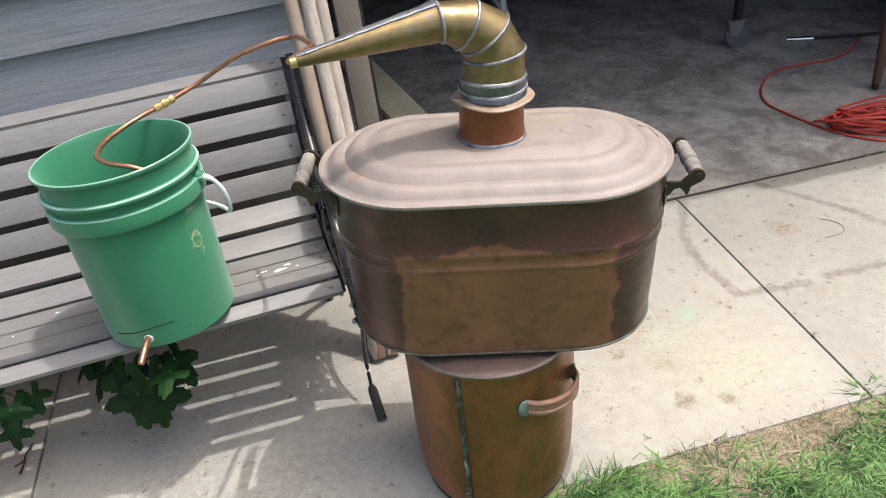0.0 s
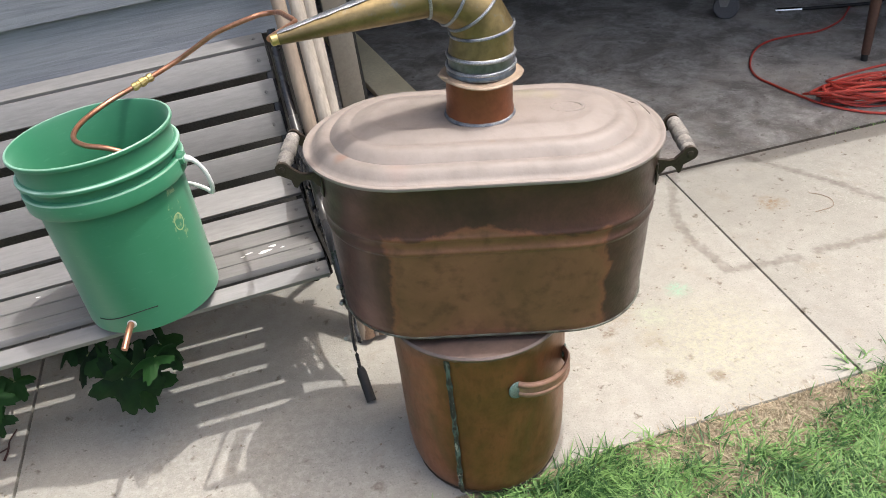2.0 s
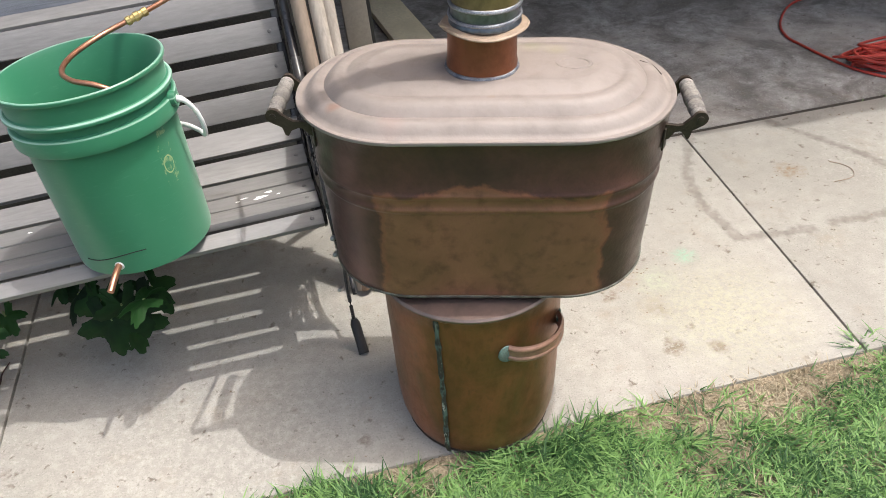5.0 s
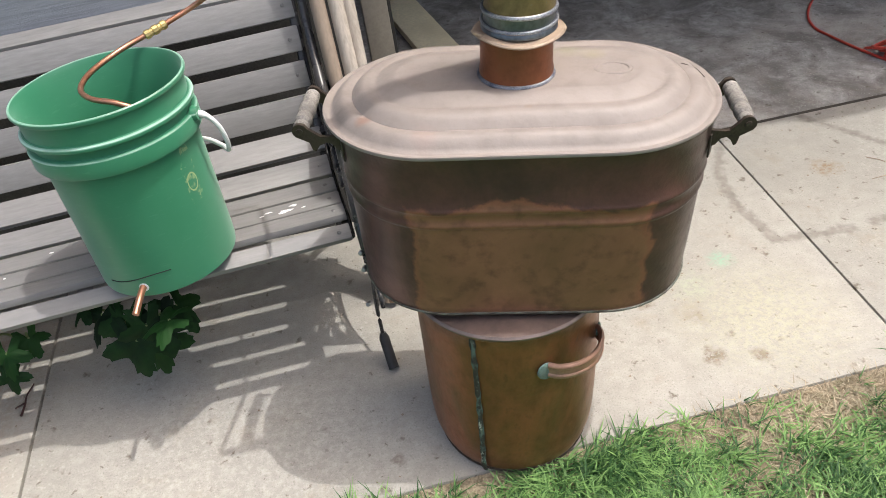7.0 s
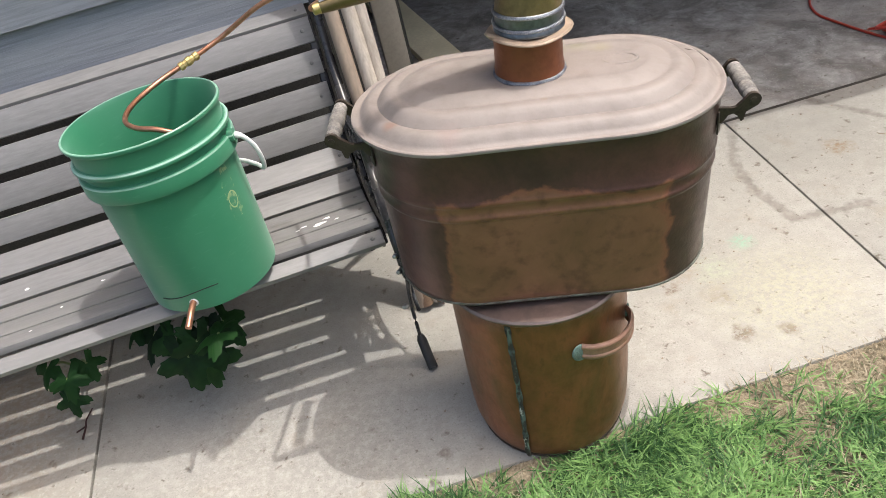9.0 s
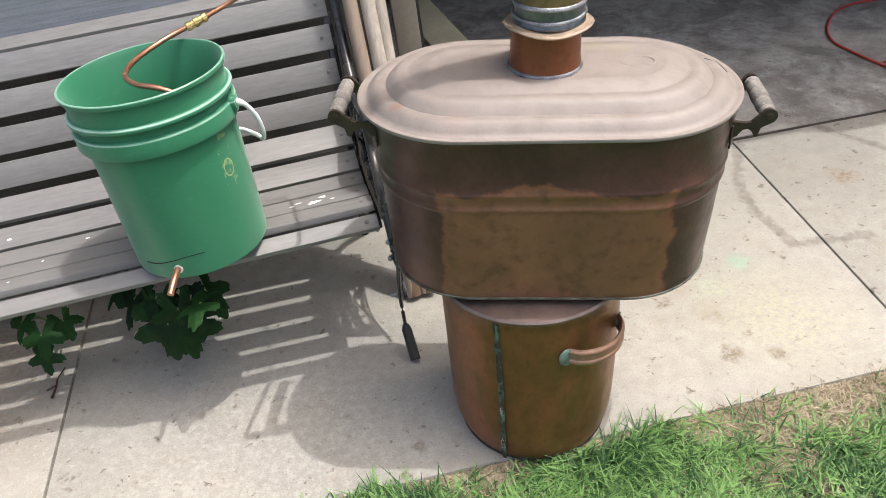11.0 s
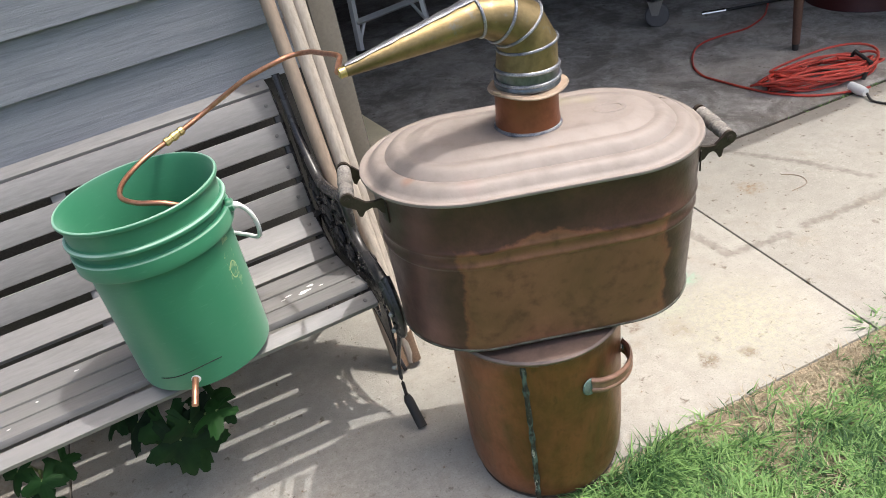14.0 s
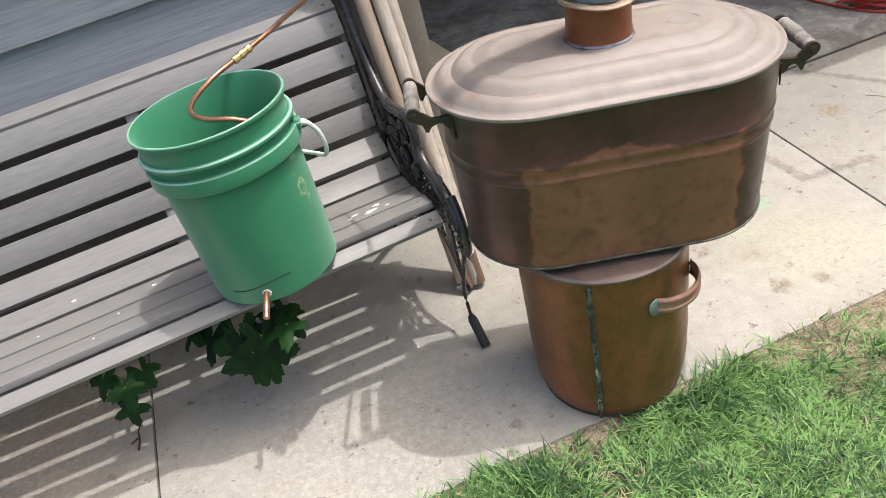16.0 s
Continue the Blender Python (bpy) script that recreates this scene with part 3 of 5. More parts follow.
solid("wall_above_door", box((OPEN_R - OPEN_L, 0.12, CEIL + 0.1 - HEAD), ((OPEN_L + OPEN_R) / 2, WALL_Y + 0.06, (CEIL + 0.1 + HEAD) / 2)), SIDING, None, "grey siding over the garage door", "wall", "", "structure")
solid("wall_right_of_door", box((4.0, 0.12, CEIL + 0.1), (OPEN_R + 2.0, WALL_Y + 0.06, (CEIL + 0.1) / 2)), SIDING, None, "grey siding beside the garage door", "wall", "", "structure")
for name, size, c in (("wall_house_left", (0.12, 5.2, CEIL), (-3.05, 4.75, CEIL / 2)), ("wall_house_back", (3.2, 0.14, CEIL), (-1.4, 7.27, CEIL / 2))):
    solid(name, box(size, c), SIDING, None, "plain grey siding of the house", "wall", "", "structure")
jamb = thing("door_jamb", pose(0.430, WALL_Y, 0, 0, -2.4, 0), "taupe painted garage door jamb with a stop strip", "trim", "", "structure")
part("casing", box((0.062, 0.030, HEAD), (0.004, -0.015, HEAD / 2), 0.003), TRIM, jamb)
part("jamb_board", box((0.022, 0.14, HEAD), (0.024, 0.072, HEAD / 2), 0.002), TRIM, jamb)
part("stop_strip", box((0.012, 0.035, HEAD), (0.044, 0.04, HEAD / 2), 0.002), BLACK_RUBBER, jamb, "black rubber weather strip")
eave = thing("roof_eave", pose(1.3, 0, 2.45), "white soffit and fascia of the roof overhang", "roof", "", "structure")
# unseen overhang, stepped to place its shade: a little deeper over the house wall and past the middle of the garage
# door
for x0, x1, y0 in ((-4.3, 0.40, 1.782), (0.40, 2.62, 1.800), (2.62, 4.9, 1.750)):
    part("soffit", box((x1 - x0, WALL_Y - y0, 0.03), ((x0 + x1) / 2 - 1.3, (WALL_Y + y0) / 2, 0)), SOFFIT, eave)
    part("fascia", box((x1 - x0, 0.03, 0.20), ((x0 + x1) / 2 - 1.3, y0 - 0.016, 0.075)), SOFFIT, eave)
    part("roof_deck", skin([[(x - 1.3, y0 - 0.03, 0.18), (x - 1.3, y0 - 0.03, 0.21), (x - 1.3, 7.3, 1.9), (x - 1.3, 7.3, 1.87)] for x in (x0, x1)], True, (True, True)), TRIM, eave)

# ---- the copper pot ----
POT_C = (0.480, 1.115)
pot = thing("copper_pot", pose(*POT_C, 0, 0, 0, 0), "round aged copper pot with green seam on the walk", "pot")
prof = [(0.10, 0.004), (0.140, 0.0), (0.149, 0.003), (0.1525, 0.010), (0.156, 0.019), (0.1635, 0.046), (0.1675, 0.085), (0.1695, 0.15), (0.171, 0.25), (0.1725, 0.36), (0.1735, 0.388), (0.1765, 0.392), (0.1765, 0.398), (0.169, 0.398), (0.167, 0.36), (0.153, 0.03), (0.02, 0.012)]
bm = lathe(prof, 72, (True, True))
for v in bm.verts:
    k = 1 + 0.006 * noise.noise(Vector((v.co.x * 9, v.co.y * 9, v.co.z * 7)))
    v.co.x *= k
    v.co.y *= k
part("body", bm, POT, pot)
part("base_rim", ring_torus(0.150, 0.0045, pose(0, 0, 0.0055)), BRACKET, pot, "dark soldered base rim")
SEAM_A = math.atan2(0.975 - 1.115, 0.368 - 0.475)
line = [((0.1698 + 0.0035 * z / 0.38 - (0.014 * max(0.0, (0.05 - z) / 0.05) ** 2) + 0.0012) * math.cos(SEAM_A + 0.012 * math.sin(9 * z)), (0.1698 + 0.0035 * z / 0.38 - (0.014 * max(0.0, (0.05 - z) / 0.05) ** 2) + 0.0012) * math.sin(SEAM_A + 0.012 * math.sin(9 * z)), z) for z in [0.012 + 0.378 * i / 24 for i in range(25)]]
part("seam", sweep(line, lambda t: 0.0054 + 0.0009 * math.sin(40 * t) + 0.0008 * math.sin(93 * t), 8, True, 0.4, (math.cos(SEAM_A), math.sin(SEAM_A), 0.02)), VERDIGRIS, pot, "green and white crusted seam")
# strap handle standing out from the side
HA = math.atan2(0.945 - 1.115, 0.489 - 0.475)
handle = thing("side_handle", pose(0, 0, 0), "", "")
handle.parent = pot
pts = []
for k in range(13):
    a = HA + 0.02 + 0.80 * k / 12
    out = 0.175 + 0.026 * math.sin(math.pi * k / 12) ** 0.7
    pts.append((out * math.cos(a), out * math.sin(a), 0.307 - 0.005 * k / 12))
bm = sweep(smooth_line(pts, 3), 0.0030, 12, True, 6.5, (0, 0, 1))
for dz in (-0.0105, 0.0105):
    add(bm, sweep([p + Vector((0, 0, dz)) for p in smooth_line(pts, 3)], 0.0050, 10, True, 1.3, (0, 0, 1)))
part("strap", bm, ROSE, handle, "dull rose copper strap with two ridges")
for a in (HA, HA + 0.84):
    m = Matrix.Rotation(a, 4, "Z") @ pose(0.1742, 0, 0.305, 0, 0, 0)
    bm = lathe([(0.001, 0.004), (0.012, 0.0035), (0.018, 0.002), (0.0195, 0.0)], 18, (True, False))
    bmesh.ops.scale(bm, vec=(1.05 if a == HA else 0.7, 0.9 if a == HA else 0.7, 1), verts=bm.verts)
    bmesh.ops.transform(bm, matrix=m @ pose(0, 0, 0, 0, 90, 0), verts=bm.verts)
    part("rivet_plate", bm, PATINA, handle, "green crusted rivet plate")
lid = part("pot_lid", lathe([(0.178, 0.394), (0.1792, 0.399), (0.176, 0.4035), (0.155, 0.405), (0.05, 0.410), (0.005, 0.411)], 64, (False, True)), POT_LID, pot, "dull pink copper lid")

# ---- the oval boiler ----
BOIL = pose(0.516, 1.129, 0.418, 0, 0, math.degrees(-0.295)) @ pose(0, 0, 0, 0, 1.2, 0)
boiler = thing("copper_wash_boiler", BOIL, "oval brown copper wash boiler with rubbed patch on the pot", "boiler")


def body_ring(z, extra=0.0):
    f = z / 0.325
    return stadium(0.572 + 0.034 * f + 2 * extra, 0.318 + 0.030 * f + 2 * extra, z, 28, 0.006)


zs = [(0.0, -0.03), (0.0, -0.002), (0.006, 0.001), (0.02, 0.0)]
beads = [(0.186, 0), (0.190, 0.0022), (0.194, 0.0034), (0.198, 0.0022), (0.202, 0), (0.214, 0), (0.218, 0.0022), (0.222, 0.0034), (0.226, 0.0022), (0.230, 0)]
zs = sorted(zs + [(0.02 + 0.165 * i / 6, 0) for i in range(1, 7)] + beads + [(0.27, 0), (0.29, 0), (0.312, 0), (0.318, 0.003), (0.324, 0.003)], key=lambda p: p[0])
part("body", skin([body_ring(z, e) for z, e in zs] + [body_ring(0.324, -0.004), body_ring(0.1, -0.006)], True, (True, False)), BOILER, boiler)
bm = sweep([Vector(p) for p in body_ring(0.004, 0.001)] + [Vector(body_ring(0.004, 0.001)[0])], 0.0025, 8, False)
part("bottom_seam", bm, SEAM, boiler, "greenish soldered bottom seam")

# lid: a flange, then three rounded steps up to a flat top
lz = 0.327
steps = [(0.618, 0.360, lz - 0.003), (0.626, 0.368, lz - 0.003), (0.629, 0.371, lz), (0.627, 0.369, lz + 0.003), (0.6195, 0.3615, lz + 0.0036), (0.612, 0.354, lz + 0.0012), (0.602, 0.344, lz + 0.0008)]
L0, W0, z0 = 0.598, 0.340, lz + 0.004
for inset, rise in ((0.034, 0.0172), (0.038, 0.0176), (0.044, 0.0098)):
    for i in range(1, 11):
        t = i / 10
        steps.append((L0 - 2 * inset * t, W0 - 2 * inset * t, z0 + rise * math.sin(math.pi / 2 * min(1.0, t * (1.55 if rise > 0.01 else 1.1))) - 0.0021 * (max(0.0, t - 0.75) / 0.25) ** 2))
    L0, W0, z0 = L0 - 2 * inset, W0 - 2 * inset, z0 + rise - 0.0021
steps += [(L0 - 0.03, W0 - 0.03, z0 + 0.001), (L0 - 0.06, W0 - 0.06, z0 + 0.002), (0.28, 0.012, z0 + 0.002)]
LID_TOP = z0 + 0.002
blid = part("lid", skin([stadium(a, b, c, 40, 0.0012) for a, b, c in steps], True, (False, True)), LID, boiler, "dusty pink stepped copper lid", 60)
blid.matrix_basis = pose(-0.006, 0, 0)
bm = sweep([(0.146 + 0.027 * math.cos(a), -0.004 + 0.019 * math.sin(a), LID_TOP - 0.001) for a in [2 * math.pi * i / 28 for i in range(29)]], 0.0034, 8, False, 0.7)
part("stamped_ring", bm, LID, blid)
part("edge_crack", sweep(smooth_line([(0.262, 0.050, lz + 0.0206), (0.272, 0.042, lz + 0.0202), (0.284, 0.042, lz + 0.0142), (0.297, 0.032, lz + 0.0040)], 4), 0.0012, 6), BRACKET, blid, "dark edge crack")

for s in (1, -1):
    grip_holder = thing("end_handle", pose(0, 0, 0), "", "")
    grip_holder.parent = boiler
    gx, gz = (-0.348, 0.305) if s < 0 else (0.338, 0.293)
    # turned grip along the short axis
    gp = [(0.004, -0.060), (0.0100, -0.059), (0.0128, -0.054), (0.0128, -0.049), (0.0088, -0.045), (0.0088, -0.043), (0.0130, -0.038), (0.0138, -0.028), (0.0128, -0.020), (0.0096, -0.016), (0.0096, -0.014), (0.0135, -0.010),
          (0.0145, 0.000), (0.0138, 0.012), (0.0098, 0.017), (0.0098, 0.019), (0.0132, 0.024), (0.0132, 0.036), (0.0090, 0.041), (0.0125, 0.046), (0.0125, 0.052), (0.0095, 0.057), (0.004, 0.058)]
    bm = lathe(gp, 20, (True, True))
    bmesh.ops.transform(bm, matrix=Matrix.Translation((gx, -0.008, gz + 0.012)) @ pose(0, 0, 0, -90, 0, 0), verts=bm.verts)
    part("wooden_grip", bm, TURNED, grip_holder, "grey weathered turned wooden grip with rings")
    for y in (-0.072, 0.055):
        # cast arm from the wall out to the eye round the grip's end, with a tooth below
        x0 = s * (0.129 + math.sqrt(0.173 ** 2 - y * y))
        span = abs(gx - x0)
        eye = [(gx + s * 0.0125 * math.cos(radians(q)), gz + 0.012 + 0.0125 * math.sin(radians(q))) for q in (-50, -20, 10, 40, 70, 100, 130, 160)]
        prof = [(x0 - s * 0.004, gz - 0.026), (x0 + s * 0.006, gz - 0.022), (x0 + s * 0.014, gz - 0.011), (x0 + s * 0.022, gz - 0.009), (x0 + s * 0.55 * span, gz - 0.014), (x0 + s * 0.66 * span, gz - 0.024), (x0 + s * 0.74 * span, gz - 0.022),
                (x0 + s * 0.80 * span, gz - 0.008)] + eye + [(x0 + s * 0.5 * span, gz + 0.002), (x0 + s * 0.018, gz + 0.001), (x0 - s * 0.004, gz + 0.004)]
        bm = skin([[(px, y - 0.0035, pz) for px, pz in prof], [(px, y + 0.0035, pz) for px, pz in prof]], True, (True, True))
        part("cast_arm", bm, BRACKET, grip_holder, "dark cast metal arm")
        bm = lathe([(0.001, 0.0), (0.0055, 0.0), (0.0055, 0.002), (0.001, 0.003)], 12, (True, True))
        bmesh.ops.transform(bm, matrix=Matrix.Translation((gx, y + (0.0036 if y > 0 else -0.0036), gz + 0.012)) @ pose(0, 0, 0, -90 if y > 0 else 90, 0, 0), verts=bm.verts)
        part("rivet", bm, BRACKET, grip_holder)
        turn = math.degrees(math.asin(s * y / 0.173))
        part("mount_plate", box((0.003, 0.020, 0.040), (0, 0, 0), 0.0012, pose(x0 + s * 0.0005, y, gz - 0.022, 0, 0, turn)), BRACKET, grip_holder, "dark riveted mounting plate")

# ---- the still head: neck, elbow, cone ----
HEAD_M = pose(0.5135, 1.124, 0.418 + LID_TOP + 0.001, 0, -2.0, 180 + 0.8)
head = thing("still_head", HEAD_M, "golden copper still head with soldered elbow and tapering cone", "still head")
part("neck", lathe([(0.0575, -0.006), (0.0575, 0.010), (0.0562, 0.015), (0.0555, 0.068)], 48, (True, True)), NECK, head, "orange copper neck")
part("base_bead", ring_torus(0.0575, 0.0036, pose(0, 0, -0.001)), SOLDER, head)
bm = lathe([(0.053, 0.067), (0.0695, 0.0665), (0.0708, 0.0690), (0.069, 0.0715), (0.053, 0.0720)], 56)
for v in bm.verts:
    v.co.x -= 0.004
    v.co.z += 0.0022 * math.sin(3 * math.atan2(v.co.y, v.co.x) + 0.6)
part("flange", bm, FLANGE, head, "pale copper flange with an uneven edge")
part("flange_tab", box((0.016, 0.013, 0.0035), (0, 0, 0), 0.0012, pose(0.0660, 0.012, 0.0765, 0, -24, 0)), FLANGE, head)
bm = lathe([(0.0565, 0.072), (0.0580, 0.075), (0.0570, 0.080), (0.0545, 0.083), (0.0540, 0.101)], 48)
bmesh.ops.translate(bm, vec=(-0.004, 0, 0), verts=bm.verts)
part("collar", bm, COLLAR, head, "blue-grey heat-stained collar")
part("collar_bead", ring_torus(0.0565, 0.0028, pose(-0.004, 0, 0.0870, -3, 2, 0)), SOLDER, head, "silvery solder bead")
# elbow of short mitred sections: centre, height, turn, radius
ELBOW = [(-0.004, 0.105, 0, 0.0540), (-0.007, 0.144, 8, 0.0515), (0.009, 0.178, 37, 0.0470), (0.040, 0.196, 62, 0.0415), (0.086, 0.2055, 96, 0.0320)]


def elbow(x, z, a, r):
    ux = Vector((math.cos(radians(a)), 0, -math.sin(radians(a))))
    return [Vector((x, 0, z)) + ux * r * math.cos(2 * math.pi * k / 40) + Vector((0, r * math.sin(2 * math.pi * k / 40), 0)) for k in range(40)]


def ring_at(x, z, a, r, thick):
    return ring_torus(r, thick, Matrix.Translation((x, 0, z)) @ Matrix.Rotation(radians(a), 4, "Y"))


part("riser", skin([elbow(-0.004, 0.098, 0, 0.0535), elbow(*ELBOW[0])]), BRASSY, head)
for p, q in zip(ELBOW, ELBOW[1:]):
    part("elbow_section", skin([elbow(*p), elbow(*q)]), BRASSY, head)
for i, (x, z, a, r) in enumerate(ELBOW):
    part("elbow_bead", ring_at(x, z, a, r + 0.0008, 0.0036 if i == 0 else 0.0027), SOLDER, head, "silvery solder bead")
start = Vector((ELBOW[-1][0], 0, ELBOW[-1][1]))
tip = Vector((0.3165, 0.0, 0.1745))
part("cone", sweep([start + (tip - start) * t for t in (0, 0.25, 0.5, 0.75, 1.0)], lambda t: 0.0320 - 0.0225 * t, 40, False), BRASSY, head, "golden tapering copper cone")
bm = sweep([start + (tip - start) * t + Vector((0, 0, 0.0320 - 0.0225 * t)) for t in [i / 12 for i in range(13)]], lambda t: (0.0125 - 0.006 * t) + 0.0016 * math.sin(30 * t), 10, True, 0.24)
part("cone_seam", bm, SOLDER, head, "grey soldered seam along the cone")
ax = (tip - start).normalized()
part("tip_cap", sweep([tip - ax * 0.004, tip, tip + ax * 0.010, tip + ax * 0.012], lambda t: 0.0088 if t < 0.9 else 0.006, 12, True), BRASS, head, "pale brass tip nut")

# ---- the condenser tube ----
tube = thing("copper_tube", pose(0.19, 1.12, 0.98), "bent bright copper tube with brass union entering the bucket", "tube")
o = Vector((0.19, 1.12, 0.98))
bend = [(0.191, 1.119, 0.978), (0.197, 1.137, 0.975), (0.222, 1.215, 0.958), (0.246, 1.288, 0.943), (0.245, 1.312, 0.942), (0.241, 1.370, 0.931), (0.236, 1.440, 0.918), (0.226, 1.488, 0.906),
        (0.203, 1.500, 0.903), (0.179, 1.500, 0.899), (0.143, 1.510, 0.888), (0.107, 1.522, 0.874), (0.058, 1.550, 0.842), (0.019, 1.562, 0.820), (-0.049, 1.543, 0.799),
        (-0.117, 1.518, 0.782), (-0.166, 1.458, 0.775), (-0.179, 1.400, 0.772), (-0.155, 1.345, 0.775), (-0.11, 1.318, 0.770), (-0.075, 1.318, 0.74), (-0.065, 1.34, 0.66), (-0.09, 1.40, 0.60)]
part("pipe", sweep([p - o for p in smooth_line(bend, 6)], 0.0050, 12), BRIGHT, tube)
u = (Vector(bend[13]) - Vector(bend[15])).normalized()
c = Vector(bend[14]) - o
fit_prof = [(-0.029, 0.0070), (-0.027, 0.0092), (-0.017, 0.0096), (-0.015, 0.0076), (-0.008, 0.0078), (-0.006, 0.0100), (0.005, 0.0100), (0.007, 0.0078), (0.014, 0.0076), (0.016, 0.0096), (0.026, 0.0092), (0.028, 0.0070)]
rings = []
side = u.cross(Vector((0, 0, 1))).normalized()
nrm = side.cross(u)
for d, r in fit_prof:
    rings.append([c + u * d * 0.8 + side * r * 0.92 * math.cos(math.pi * k / 5) + nrm * r * 0.92 * math.sin(math.pi * k / 5) for k in range(10)])
part("brass_union", skin(rings, True, (True, True)), BRASS, tube, "brass compression union")

# ---- the bench ----
BENCH = pose(0.219, 1.33, 0, 0, 0, 1.1) @ pose(0, 0, 0, 0, -2.2, 0)
bench = thing("park_bench", BENCH, "reclined garden bench of grey painted slats on a black iron frame", "bench")
# upper edges of the slats, front and rear: depth, height
SLATS = [(-0.003, 0.394, 0.028, 0.410), (0.052, 0.416, 0.108, 0.406), (0.126, 0.397, 0.183, 0.390), (0.204, 0.381, 0.268, 0.375), (0.286, 0.371, 0.340, 0.394), (0.354, 0.402, 0.406, 0.435),
         (0.411, 0.452, 0.430, 0.508), (0.436, 0.524, 0.458, 0.580), (0.464, 0.600, 0.488, 0.653), (0.495, 0.669, 0.523, 0.723), (0.527, 0.729, 0.567, 0.743)]
THICK = 0.016


def slat_pose(no):
    """Middle of a slat's upper face, its normal as z, and its width."""
    y0, z0, y1, z1 = SLATS[no]
    return pose(0.038 * (z0 + z1) / 2, (y0 + y1) / 2, (z0 + z1) / 2, math.degrees(math.atan2(z1 - z0, y1 - y0))), math.hypot(y1 - y0, z1 - z0)


B_LEN = 1.30
slats = []
for no in range(len(SLATS)):
    m, wide = slat_pose(no)
    bm = box((B_LEN, wide, THICK), (-B_LEN / 2 + 0.005, 0, -THICK / 2), 0.003, m)
    slats.append(part("slat", bm, SLAT, bench))
    for x in (-0.018, -B_LEN + 0.03):
        b2 = lathe([(0.001, 0.0025), (0.003, 0.0022), (0.0048, 0.0005), (0.0048, 0.0)], 10, (True, False))
        bmesh.ops.transform(b2, matrix=m @ Matrix.Translation((x, 0, 0)), verts=b2.verts)
        part("bolt", b2, BOLT, slats[no], "dull painted bolt")
prof_line = smooth_line([tuple(m @ Vector((0, 0, -THICK / 2)))[1:] + (0,) for m, _ in (slat_pose(no) for no in range(len(SLATS)))], 6)
under = [(p.x, p.y) for p in prof_line]


ARM = [(0.520, 0.760), (0.497, 0.712), (0.477, 0.678), (0.443, 0.625), (0.397, 0.578), (0.346, 0.542), (0.295, 0.541), (0.235, 0.553), (0.185, 0.565), (0.160, 0.558), (0.150, 0.530), (0.141, 0.495),
       (0.104, 0.468), (0.047, 0.452), (-0.007, 0.430), (-0.036, 0.395), (-0.040, 0.355)]
arm_line = [(p.x, p.y) for p in smooth_line([(a, b, 0) for a, b in ARM], 6)]


def height_at(line, y, pick):
    hits = []
    for (a, za), (b, zb) in zip(line, line[1:]):
        if min(a, b) <= y <= max(a, b) and abs(b - a) > 1e-6:
            hits.append(za + (zb - za) * (y - a) / (b - a))
    return pick(hits) if hits else None


def pierced(x, lower, upper, y0, y1, seed, holes, cell=0.006, more=()):
    """A cast plate between two heights, pierced by small holes."""
    rng = random.Random(seed)
    spots = list(more)
    while len(spots) < holes + len(more):
        y = rng.uniform(y0, y1)
        lo, hi = lower(y), upper(y)
        if lo is None or hi is None or hi - lo < 0.03:
            continue
        spots.append((y, rng.uniform(lo + 0.012, hi - 0.008), rng.uniform(0.006, 0.0125), rng.uniform(0.006, 0.016)))
    bm = bmesh.new()
    grid = {}

    def vert(i, k, s):
        if (i, k, s) not in grid:
            grid[(i, k, s)] = bm.verts.new((x + s * 0.003, i * cell, k * cell))
        return grid[(i, k, s)]

    keep = set()
    for i in range(int(y0 / cell), int(y1 / cell) + 1):
        y = (i + 0.5) * cell
        lo, hi = lower(y), upper(y)
        if lo is None or hi is None:
            continue
        for k in range(int(lo / cell), int(hi / cell) + 1):
            z = (k + 0.5) * cell
            if lo - 0.004 < z < hi + 0.004 and not any(((y - a) / c) ** 2 + ((z - b) / d) ** 2 < 1 for a, b, c, d in spots):
                keep.add((i, k))
    for i, k in keep:
        for s in (-1, 1):
            bm.faces.new([vert(i, k, s), vert(i + 1, k, s), vert(i + 1, k + 1, s), vert(i, k + 1, s)])
        for (di, dk), (a, b) in (((-1, 0), ((i, k), (i, k + 1))), ((1, 0), ((i + 1, k), (i + 1, k + 1))), ((0, -1), ((i, k), (i + 1, k))), ((0, 1), ((i, k + 1), (i + 1, k + 1)))):
            if (i + di, k + dk) not in keep:
                bm.faces.new([vert(*a, -1), vert(*b, -1), vert(*b, 1), vert(*a, 1)])
    return bm


BOW = [(0.046, 0.146), (0.081, 0.160), (0.114, 0.196), (0.161, 0.234), (0.226, 0.249), (0.296, 0.238), (0.368, 0.224), (0.436, 0.196)]
bow_line = [(p.x, p.y) for p in smooth_line([(a, b, 0) for a, b in BOW], 6)]


